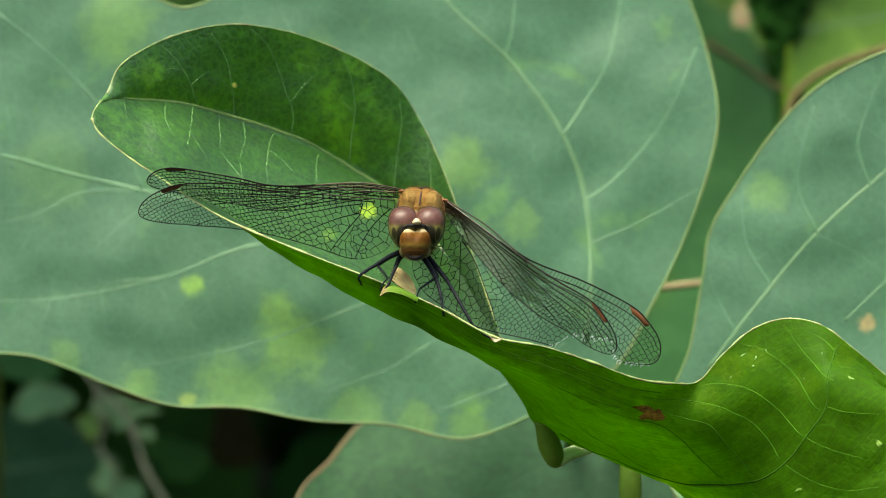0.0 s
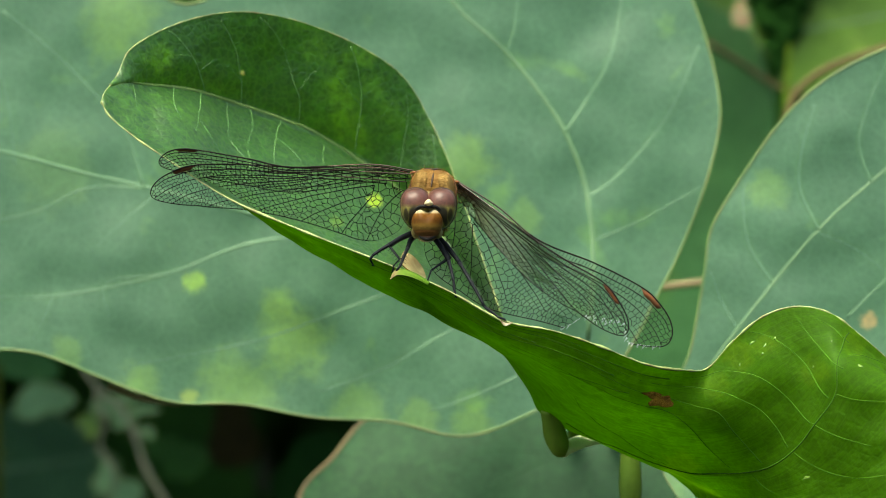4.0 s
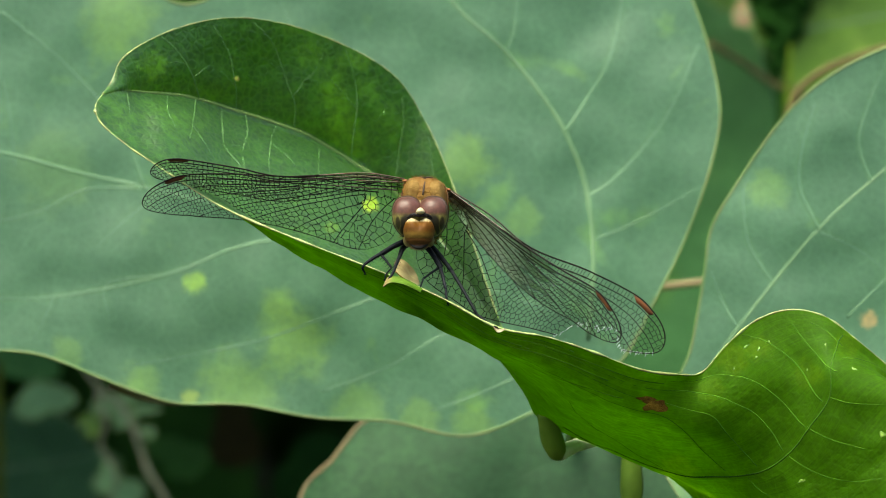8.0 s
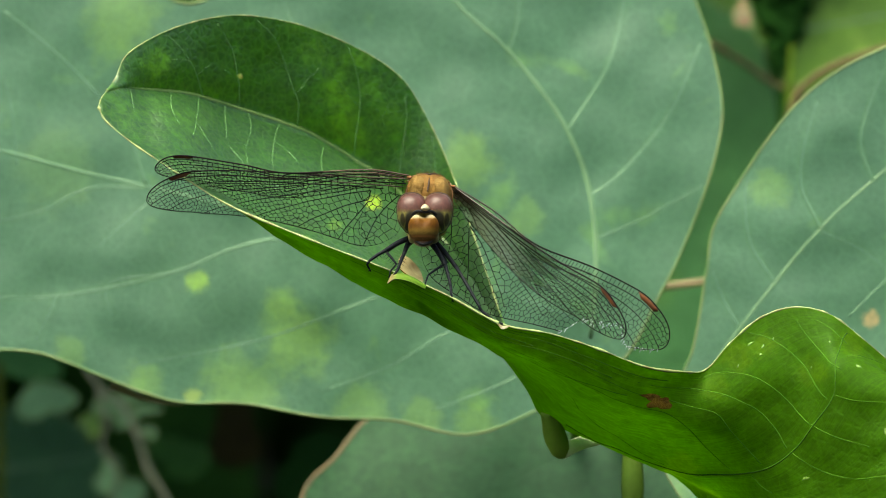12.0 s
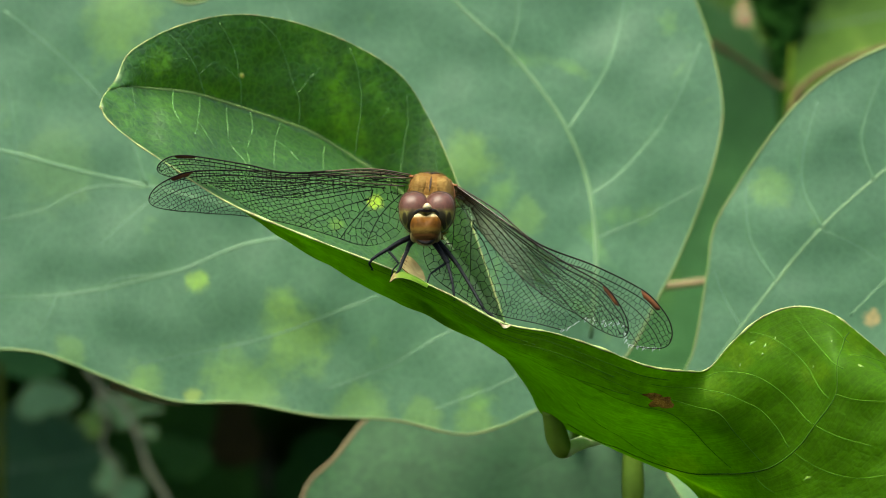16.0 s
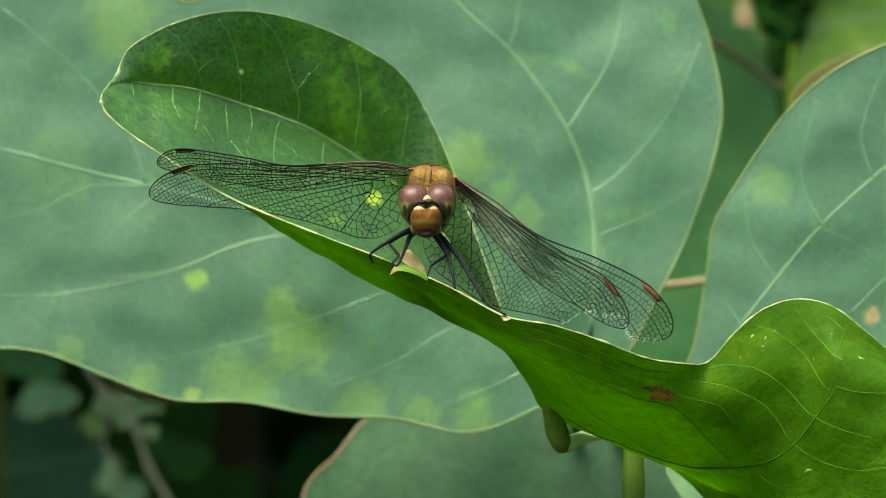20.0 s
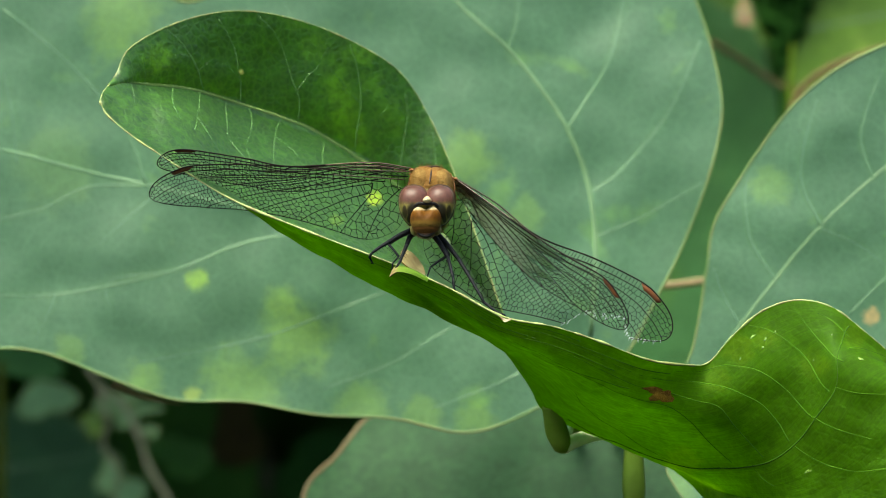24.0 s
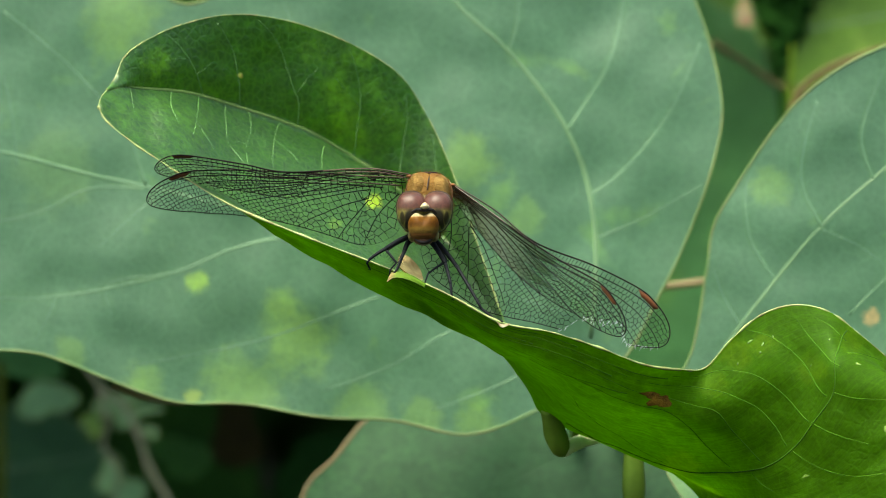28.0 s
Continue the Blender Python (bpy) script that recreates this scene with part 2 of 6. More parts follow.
# darker copy of the glaucous leaf, with shade put into the colour
M_SHADE = leaf_material("leaf_shade_tone", (0.023, 0.079, 0.033), (0.035, 0.105, 0.043), (0.07, 0.14, 0.035), 0.62, 0.6, 0.25, net=0.1, spec=0.18)
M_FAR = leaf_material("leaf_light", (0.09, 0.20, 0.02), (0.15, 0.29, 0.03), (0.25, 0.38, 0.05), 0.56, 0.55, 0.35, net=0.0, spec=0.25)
# leaf green kept dark: a middling shade is put into the colour
M_SHADE_MID = leaf_material("leaf_shade_mid", (0.015, 0.058, 0.009), (0.022, 0.078, 0.012), (0.05, 0.14, 0.02), 0.62, 0.6, 0.25, net=0.0, spec=0.12)
M_GAP = leaf_material("leaf_gap", (0.056, 0.170, 0.050), (0.074, 0.208, 0.066), (0.10, 0.22, 0.03), 0.62, 0.6, 0.3, net=0.0, spec=0.12)
# lightened copy of the blue-green leaf: colour raised in place of missing light
M_PALE = leaf_material("leaf_shade_lightened", (0.145, 0.290, 0.140), (0.185, 0.350, 0.170), (0.24, 0.40, 0.18), 0.62, 0.6, 0.25, net=0.0, spec=0.15)
# brown tinge of the dark gap, shade painted in down to near black
M_SHADE_BROWN = leaf_material("leaf_shade_brown", (0.011, 0.010, 0.003), (0.015, 0.012, 0.004), (0.02, 0.016, 0.005), 0.62, 0.8, 0.1, net=0.0, spec=0.05)
# near-black copy of the leaf green: deep shade is put into the colour
M_SHADE_DEEP = leaf_material("leaf_deep", (0.006, 0.026, 0.005), (0.010, 0.040, 0.007), (0.018, 0.055, 0.009), 0.64, 0.8, 0.1, net=0.0, spec=0.05)
M_VEIN = plain("vein_pale", (0.17, 0.29, 0.07), (0.23, 0.34, 0.10), 400, 0.5, through=0.35)
M_VEIN_MAIN = plain("vein_main", (0.088, 0.176, 0.076), (0.105, 0.195, 0.084), 400, 0.5)
M_VEIN_DIM = plain("vein_dim", (0.072, 0.166, 0.076), (0.090, 0.190, 0.086), 400, 0.5)
M_VEIN_FINE = plain("vein_fine", (0.075, 0.178, 0.040), (0.092, 0.205, 0.050), 400, 0.5)
M_VEIN_UNDER = plain("vein_under", (0.056, 0.152, 0.004), (0.070, 0.174, 0.007), 400, 0.75, 0.1)
M_RIB_UNDER = plain("rib_under", (0.024, 0.078, 0.002), (0.036, 0.098, 0.003), 400, 0.8, 0.1)
# darker copy of the green stem, with the thicket's shade in its colour
M_STEM_SHADE = plain("shade_stem", (0.030, 0.048, 0.003), (0.048, 0.068, 0.005), 250, 0.65, 0.15)
M_MARGIN = plain("leaf_margin", (0.25, 0.33, 0.10), (0.13, 0.12, 0.032), 650, 0.6)
M_MARGIN_G = plain("leaf_margin_green", (0.090, 0.170, 0.045), (0.120, 0.150, 0.045), 200, 0.6)
M_STEM = plain("green_stem", (0.080, 0.145, 0.010), (0.11, 0.18, 0.014), 350, 0.7, 0.1)
M_STEM_YOUNG = plain("young_stem", (0.042, 0.082, 0.006), (0.060, 0.104, 0.009), 250, 0.65, 0.15)
M_STEM_BROWN = plain("brown_stem", (0.15, 0.12, 0.055), (0.20, 0.15, 0.07), 250, 0.7)
M_STEM_GREY = plain("pale_stem", (0.125, 0.150, 0.085), (0.165, 0.165, 0.105), 250, 0.7)
M_DRY = plain("dry_spot", (0.24, 0.140, 0.020), (0.050, 0.024, 0.007), 900, 0.9, 0.0, bump=0.5)
M_STRAW = plain("dead_leaf", (0.50, 0.44, 0.21), (0.28, 0.18, 0.07), 350, 0.7, through=0.25)
M_SOIL = plain("soil", (0.030, 0.022, 0.012), (0.012, 0.012, 0.007), 9, 0.9, 0.2, 0.8, 0.02)


def banded(name, stops, axis="Y", rough=0.35, mottle=None, spec=0.5, sheen=0.0, lo=-0.003, hi=0.003, bump=0.15, mscale=900, mat_at=0.58):
    """Colour bands along one axis of the part, with darker mottling."""
    m, nt, out = nodes(name)
    co = nt.nodes.new("ShaderNodeTexCoord").outputs["Object"]
    sep = nt.nodes.new("ShaderNodeSeparateXYZ")
    nt.links.new(co, sep.inputs[0])
    mr = nt.nodes.new("ShaderNodeMapRange")
    mr.inputs["From Min"].default_value, mr.inputs["From Max"].default_value = lo, hi
    nt.links.new(sep.outputs[axis], mr.inputs["Value"])
    nz = noise_tex(nt, co, 700, 4)
    sm = nt.nodes.new("ShaderNodeMath")
    sm.operation = "MULTIPLY_ADD"
    sm.inputs[1].default_value = 0.12
    nt.links.new(nz, sm.inputs[0])
    nt.links.new(mr.outputs[0], sm.inputs[2])
    col = ramp(nt, sm.outputs[0], stops)
    if mottle:
        col = mixc(nt, ramp(nt, noise_tex(nt, co, mscale, 2), [(mat_at, (0, 0, 0)), (mat_at + 0.06, (1, 1, 1))]), col, mottle)
    p = add(nt, "ShaderNodeBsdfPrincipled", Roughness=rough, Specular_IOR_Level=spec)
    p.inputs["Sheen Weight"].default_value = sheen
    bp = nt.nodes.new("ShaderNodeBump")
    bp.inputs["Strength"].default_value, bp.inputs["Distance"].default_value = bump, 0.0001
    nt.links.new(noise_tex(nt, co, 5000, 3), bp.inputs["Height"])
    nt.links.new(bp.outputs[0], p.inputs["Normal"])
    nt.links.new(col, p.inputs["Base Color"])
    nt.links.new(p.outputs[0], out.inputs["Surface"])
    return m


# ---------------------------------------------------------------- leaves
class Loft:
    """A blade lofted through guide curves that run side by side along it."""

    def __init__(self, guides, swell=0.0, crease=0.0):
        self.guides, self.n, self.swell, self.crease = guides, len(guides[0]), swell, crease

    def raw(self, u, v):
        """u: station, 0 to n - 1; v: 0 to 1 across."""
        row = [spline(g, u / (self.n - 1)) for g in self.guides]
        if self.crease and v < self.crease:
            t = v / self.crease
            return lerp(row[0], row[1], t) + Vector((0, 0, 0.15 * t * (1 - t)))
        if self.crease:
            return spline(row[1:], (v - self.crease) / (1 - self.crease))
        return spline(row, v)

    def at(self, u, v, lift=0.0):
        p = self.raw(u, v)
        nrm = self.normal(u, v)
        wob = self.swell * (noise.noise(p * 1.1) + 0.45 * noise.noise(p * 3.3)) * min(1, 6 * v, 6 * (1 - v))
        return p + nrm * (lift + wob)

    def normal(self, u, v):
        e = 0.02
        a = self.raw(min(u + e, self.n - 1), v) - self.raw(max(u - e, 0), v)
        b = self.raw(u, min(v + e, 1)) - self.raw(u, max(v - e, 0))
        d = b.cross(a)
        return d.normalized() if d.length > 1e-9 else Vector((0, 0, 1))


class Disc:
    """A blade that spreads from a heart point to a closed outline, cupped and waved."""

    def __init__(self, heart, outline, cup=0.5, wave=0.15, seed=0.0, tilt=(0.0, 0.0)):
        self.h, self.o, self.cup, self.wave, self.seed, self.tilt = Vector(heart), outline, cup, wave, seed, tilt

    def height(self, p):
        d = p - self.h
        q = Vector((p.x * 0.55, p.y * 0.55, self.seed))
        return (d.x * self.tilt[0] + d.y * self.tilt[1] - self.cup * (d.x * d.x + d.y * d.y) / 60.0
                + self.wave * noise.noise(q) + 0.3 * self.wave * noise.noise(q * 3.1))

    def raise_(self, p, lift=0.0):
        return Vector((p.x, p.y, self.h.z + self.height(p) + lift))

    def at(self, a, r, lift=0.0):
        p = lerp(self.h, spline(self.o, a, True), r)
        return self.raise_(p, lift)


def shell_grid(bm, f, nu, nv, thick, closed_u=False):
    """Upper skin (slot 0), lower skin (slot 1) and the cut edge (slot 2) of the surface f(i, j, lift)."""
    lay = []
    uv = bm.loops.layers.uv.new("along")
    for side in (1, -1):
        lay.append([[bm.verts.new(f(i, j, side * thick)) for j in range(nv)] for i in range(nu)])
    lim = nu if closed_u else nu - 1
    for i in range(lim):
        k = (i + 1) % nu
        for j in range(nv - 1):
            for s, rev, mat in ((0, False, 0), (1, True, 1)):
                g = lay[s]
                q = [g[i][j], g[k][j], g[k][j + 1], g[i][j + 1]]
                ij = ((i, j), (i + 1, j), (i + 1, j + 1), (i, j + 1))
                fc = bm.faces.new(q[::-1] if rev else q)
                fc.material_index = mat
                for lp, (a, b) in zip(fc.loops, ij[::-1] if rev else ij):
                    lp[uv].uv = (a / nu, b / nv)
        for j in ((nv - 1,) if closed_u else (0, nv - 1)):
            q = [bm.verts.new(lay[x][y][j].co) for x, y in ((0, i), (0, k), (1, k), (1, i))]
            bm.faces.new(q).material_index = 2


def vein_on(leaf, surf, path, r0, r1, mat, name="vein", lift=0.0, n=22, sides=8, sink=0.62):
    """A rib along a path in the blade's own coordinates."""
    pts = []
    for k in range(n):
        q = spline(path, k / (n - 1))
        r = lerp(r0, r1, k / (n - 1))
        pts.append(surf(q, 0.006 - sink * r if lift > 0 else -(0.006 - sink * r)))
    bm = bmesh.new()
    tube(bm, pts, lambda t: lerp(r0, r1, t), sides)
    return part(name, bm, mat, leaf)


# ---- the curled leaf on which the dragonfly sits
NEAR_BACK = [(-3.698, 1.765, -1.2), (-3.623, 1.895, -1.35), (-3.470, 2.203, -1.55), (-2.937, 2.514, -2), (-2.250, 2.650, -2.4), (-1.439, 2.498, -2.9), (-0.609, 2.081, -3.35),
    (-0.208, 1.535, -3.5), (0.104, 0.835, -3.3), (0.391, 0.006, -2.8), (0.723, -0.945, -2.3), (1.150, -1.793, -1.6), (1.956, -2.069, -1.9), (2.655, -2.573, -1.7),
    (2.948, -2.831, -1), (3.752, -3.110, 0.3), (4.707, -3.010, 0.9), (5.333, -2.584, 1.1), (5.568, -1.995, 1.1), (5.627, -1.760, 1.1)]
NEAR_MID = [(-3.692, 1.759, -1.2), (-3.537, 1.794, -1.45), (-3.310, 1.786, -1.75), (-2.930, 1.757, -2.1), (-2.446, 1.645, -2.5), (-1.699, 1.386, -3), (-0.973, 1.010, -3.4),
    (-0.319, 0.463, -3.6), (0.233, -0.220, -3.3), (0.646, -0.921, -2.7), (0.920, -1.393, -2), (1.172, -1.802, -1.5), (1.943, -2.118, -1.6), (2.576, -2.482, -1.4),
    (3.076, -2.696, -0.8), (3.692, -2.691, 0.3), (4.302, -2.424, 0.8), (4.760, -2.002, 0.95), (5.056, -1.648, 0.95), (5.180, -1.531, 0.9)]
NEAR_FOLD = [(-3.721, 1.718, -1.1), (-3.552, 1.603, -1.15), (-3.271, 1.431, -1.2), (-2.936, 1.257, -1.2), (-2.428, 0.688, -1.2), (-1.710, 0.175, -1), (-0.780, -0.310, -0.8),
    (-0.116, -0.680, -0.7), (0.436, -1.001, -0.8), (0.745, -1.249, -0.9), (1.036, -1.573, -1), (1.226, -1.827, -1.2), (1.908, -2.187, -1.2), (2.481, -2.340, -0.8),
    (3.127, -2.370, -0.2), (3.560, -2.223, 0.3), (3.896, -1.806, 0.7), (4.115, -1.354, 0.9), (4.421, -1.179, 0.8), (4.809, -1.426, 0.5)]
NEAR_WALL = [(-3.750, 1.659, -1), (-3.623, 1.466, -0.95), (-3.320, 1.217, -0.85), (-3.030, 1.000, -0.75), (-2.391, 0.569, -0.6), (-1.620, 0.125, -0.2), (-0.640, -0.315, 0.1),
    (0.006, -0.643, 0.2), (0.527, -0.965, 0.3), (0.963, -1.190, 0.4), (1.425, -1.431, 0.35), (1.806, -1.626, 0.25), (2.228, -1.766, 0.2), (2.676, -1.824, 0.25),
    (3.071, -1.700, 0.35), (3.407, -1.426, 0.5), (3.786, -1.137, 0.6), (4.063, -0.956, 0.7), (4.381, -1.018, 0.6), (4.814, -1.338, 0.45)]
NEAR_RIM = [(-3.770, 1.571, -0.95), (-3.670, 1.408, -0.85), (-3.358, 1.158, -0.7), (-3.081, 0.978, -0.6), (-2.350, 0.520, -0.3), (-1.529, 0.172, 0.1), (-0.562, -0.197, 0.4),
    (0.036, -0.455, 0.6), (0.600, -0.752, 0.7), (1.132, -0.855, 0.8), (1.636, -1.019, 0.8), (2.114, -1.200, 0.7), (2.512, -1.259, 0.5), (2.782, -1.241, 0.28),
    (3.042, -0.952, 0.33), (3.356, -0.688, 0.38), (3.709, -0.579, 0.45), (4.063, -0.650, 0.5), (4.391, -0.889, 0.5), (4.825, -1.251, 0.35)]

curled_leaf = thing("curled_leaf", PULVINUS, "large curled green vine leaf with a browned rim and insect-bitten spots", "leaf")
near = Loft([NEAR_BACK, NEAR_MID, NEAR_FOLD, NEAR_WALL, NEAR_RIM], 0.06, 0.25)
NS = near.n - 1
bm = bmesh.new()
shell_grid(bm, lambda i, j, h: near.at(i / 150 * NS, (j / 56), h), 151, 57, 0.006)
part("blade", bm, [M_UPPER, M_UNDER, M_MARGIN], curled_leaf)


def near_at(q, lift):
    return near.at(q.x, q.y, lift)


def edge_tube(leaf, pts, r, mat, name="margin"):
    bm = bmesh.new()
    tube(bm, pts, lambda t: r * (0.75 + 0.9 * noise.noise(Vector((t * 70, r * 90, 0)))), 6)
    return part(name, bm, mat, leaf, "pale yellow and brown leaf margin")


edge_tube(curled_leaf, [near.at(k / 170 * NS, 1.0) for k in range(171)], 0.0145, M_MARGIN)
edge_tube(curled_leaf, [near.at(k / 170 * 11.0, 0.0) for k in range(171)], 0.009, M_MARGIN)
edge_tube(curled_leaf, [near.at(0.0, k / 24) for k in range(25)], 0.010, M_MARGIN)

vein_on(curled_leaf, near_at, [(u, 0.25, 0) for u in (0.1, 1, 2, 3, 4, 5, 6, 7, 8, 9, 10, 11)], 0.011, 0.026, M_VEIN, "midrib", 0.01, 60, sink=-0.1)
# side veins of the shaded half, the last ones branches of the others
for k, path in enumerate(([(3.48, 0.25), (3.29, 0.18), (3.1, 0.12), (2.86, 0.05), (2.71, 0.01)], [(4.19, 0.25), (4.14, 0.2), (4.05, 0.16), (3.95, 0.11), (3.76, 0.06), (3.6, 0.02)],
                          [(5.0, 0.25), (4.95, 0.19), (4.81, 0.15), (4.67, 0.1), (4.48, 0.05), (4.19, 0.01)], [(5.9, 0.25), (5.81, 0.19), (5.76, 0.14), (5.67, 0.09), (5.52, 0.04), (5.4, 0.01)],
                          [(6.62, 0.25), (6.57, 0.14), (6.52, 0.07), (6.38, 0.03)], [(7.5, 0.25), (7.35, 0.1), (7.2, 0.02)], [(1.86, 0.25), (2.05, 0.16), (2.14, 0.09)],
                          [(4.88, 0.17), (5.0, 0.12), (5.1, 0.09), (5.16, 0.04)], [(4.14, 0.19), (3.9, 0.16), (3.75, 0.15)], [(3.29, 0.18), (3.52, 0.15), (3.67, 0.13)],
                          [(5.8, 0.18), (6.05, 0.13), (6.15, 0.08)], [(4.73, 0.12), (4.45, 0.10), (4.25, 0.09)], [(5.74, 0.13), (5.4, 0.10), (5.2, 0.08)], [(3.12, 0.13), (2.9, 0.12), (2.75, 0.12)])):
    r = 0.0080 if k < 6 else 0.0032
    vein_on(curled_leaf, near_at, [(a, b, 0) for a, b in path], r, 0.5 * r, M_VEIN_FINE, "vein", 0.008, sink=0.4)
# side veins of the half that lies open to the sky
for k, path in enumerate(([(2.71, 0.255), (2.76, 0.36), (3.0, 0.42)], [(3.38, 0.255), (3.38, 0.32), (3.33, 0.42)], [(3.95, 0.255), (4.0, 0.31), (4.05, 0.35), (4.29, 0.38), (4.6, 0.40)],
                          [(4.33, 0.255), (4.38, 0.3), (4.33, 0.35), (4.4, 0.40)], [(4.76, 0.255), (4.71, 0.29), (4.71, 0.34), (4.8, 0.40)], [(5.43, 0.255), (5.38, 0.28), (5.38, 0.32), (5.5, 0.38)],
                          [(1.24, 0.26), (1.40, 0.36), (1.57, 0.48)], [(4.05, 0.35), (4.22, 0.335), (4.38, 0.33)], [(3.36, 0.36), (3.55, 0.38), (3.8, 0.40)], [(4.72, 0.30), (4.9, 0.31), (5.1, 0.33)],
                          [(6.0, 0.255), (5.8, 0.34), (5.7, 0.42)], [(6.7, 0.255), (6.4, 0.35), (6.2, 0.44)])):
    r = 0.0062 if k < 6 else 0.004
    vein_on(curled_leaf, near_at, [(a, b, 0) for a, b in path], r, 0.45 * r, M_VEIN_FINE, "vein", 0.008, sink=0.4)
# ribs on the lower skin that shows beside the pulvinus
vein_on(curled_leaf, near_at, [(11.2, 0.5, 0), (12, 0.5, 0), (13, 0.5, 0), (14, 0.5, 0), (15, 0.5, 0), (16, 0.5, 0), (17, 0.52, 0), (17.6, 0.9, 0)],
        0.018, 0.009, M_RIB_UNDER, "midrib", -0.008, 60)
for path in ([(16.52, 0.51), (16.1, 0.69), (15.67, 0.82), (15.19, 0.91), (14.52, 0.985)], [(15.9, 0.52), (15.38, 0.68), (14.86, 0.79), (14.14, 0.88), (13.05, 0.965), (11.86, 0.965)],
             [(15.24, 0.53), (15.0, 0.63), (14.52, 0.73), (13.71, 0.84), (12.71, 0.92), (11.67, 0.915), (10.14, 0.92), (8.8, 0.94)],
             [(14.57, 0.53), (14.0, 0.67), (13.43, 0.79), (12.38, 0.85), (11.24, 0.86), (9.96, 0.871), (8.6, 0.88)], [(13.9, 0.53), (13.19, 0.68), (12.29, 0.79), (10.75, 0.80), (9.54, 0.79), (8.3, 0.82)],
             [(17.29, 0.53), (16.67, 0.71), (16.19, 0.86), (16.0, 0.93)], [(17.61, 0.773), (17.07, 0.879), (16.54, 0.93)], [(16.71, 0.49), (17.0, 0.42), (17.48, 0.35)],
             [(15.95, 0.51), (16.33, 0.38), (16.59, 0.307)], [(15.33, 0.5), (15.67, 0.36), (16.0, 0.274), (16.47, 0.21)], [(14.34, 0.483), (14.76, 0.35)], [(17.62, 0.61), (18.19, 0.67), (18.6, 0.8)],
             [(11.0, 0.84), (10.1, 0.81), (9.24, 0.76), (8.2, 0.77)], [(11.76, 0.95), (10.62, 0.945), (9.38, 0.94), (8.2, 0.95), (7.0, 0.95), (5.8, 0.94)],
             [(10.48, 0.89), (9.24, 0.89), (8.29, 0.87), (7.3, 0.86), (6.2, 0.86)], [(12.9, 0.52), (11.8, 0.60), (10.8, 0.64), (9.9, 0.68)], [(9.6, 0.965), (8.4, 0.972), (7.0, 0.975), (5.4, 0.97)],
             [(8.6, 0.90), (7.4, 0.905), (6.2, 0.91), (5.0, 0.90)]):
    vein_on(curled_leaf, near_at, [(a, b, 0) for a, b in path], 0.0095, 0.004, M_VEIN_UNDER, "vein", -0.008, 36, sink=0.72)


def patch_on(leaf, surf, u, v, ru, rv, mat, lift, name="dry_spot", seed=0, label=""):
    """An irregular thin scab that follows the blade."""
    bm = bmesh.new()
    rnd = random.Random(seed)
    ph = [rnd.random() * 6 for _ in range(3)]
    n = 18
    ring = []
    mid = bm.verts.new(surf(Vector((u, v, 0)), lift * 1.4))
    for k in range(n):
        a = math.tau * k / n
        r = 1 + 0.25 * math.sin(2 * a + ph[0]) + 0.2 * math.sin(3 * a + ph[1]) + 0.12 * math.sin(5 * a + ph[2])
        ring.append(bm.verts.new(surf(Vector((u + ru * r * math.cos(a), v + rv * r * math.sin(a), 0)), lift)))
    for k in range(n):
        q = (mid, ring[k], ring[(k + 1) % n])
        bm.faces.new(q if lift > 0 else q[::-1])
    return part(name, bm, mat, leaf, label)


M_SPECK = plain("pale_speck", (0.105, 0.225, 0.012), (0.15, 0.245, 0.025), 500, 0.6)
patch_on(curled_leaf, near_at, 11.9, 0.838, 0.24, 0.034, M_DRY, -0.014, seed=3, label="golden-brown dry spot on the leaf")
patch_on(curled_leaf, near_at, 11.6, 0.858, 0.30, 0.016, M_DRY, -0.012, seed=5, label="golden-brown tail of the dry spot")
for k, (u, v, a, b) in enumerate(((14.62, 0.937, 0.09, 0.004), (17.76, 0.50, 0.05, 0.012), (15.39, 0.366, 0.05, 0.008), (17.01, 0.30, 0.04, 0.010),
                                  (15.01, 0.895, 0.035, 0.006), (16.97, 0.768, 0.05, 0.006), (14.93, 0.872, 0.025, 0.005), (8.72, 0.898, 0.05, 0.003),
                                  (6.9, 0.84, 0.03, 0.004), (15.3, 0.9, 0.025, 0.005), (14.2, 0.9, 0.03, 0.004), (16.2, 0.7, 0.02, 0.006))):
    patch_on(curled_leaf, near_at, u, v, a, b, M_SPECK, -0.009, "speck", 10 + k)

M_CURL = banded("curled_rim", [(0.0, (0.15, 0.105, 0.05)), (0.13, (0.14, 0.12, 0.045)), (0.27, (0.07, 0.120, 0.014)), (1.0, (0.050, 0.110, 0.006))], "X",
                rough=0.8, spec=0.1, lo=-0.0182, hi=-0.0142)
# fine pale down along the rim
M_DOWN = plain("pale_down", (0.40, 0.44, 0.26), (0.30, 0.34, 0.16), 900, 0.6)
bm = bmesh.new()
rnd = random.Random(8)
for k in range(900):
    u = rnd.uniform(2.0, 18.8) if k % 2 else rnd.uniform(11.5, 16.5)
    a = near.at(u, 1.0)
    out = (a - near.at(u, 0.97)).normalized()
    tip = a + (out + Vector((rnd.uniform(-0.9, 0.9), rnd.uniform(-0.5, 0.5), rnd.uniform(-0.6, 0.8)))) * rnd.uniform(0.004, 0.015)
    tube(bm, [a, tip], lambda t: 0.0018 * (1 - 0.7 * t), 3, cap=False)
part("down", bm, M_DOWN, curled_leaf, "fine pale hairs on the leaf rim", kind="stuff")

M_PALE_SCRAP = plain("pale_scrap", (0.36, 0.31, 0.20), (0.16, 0.11, 0.05), 1200, 0.6, through=0.2)
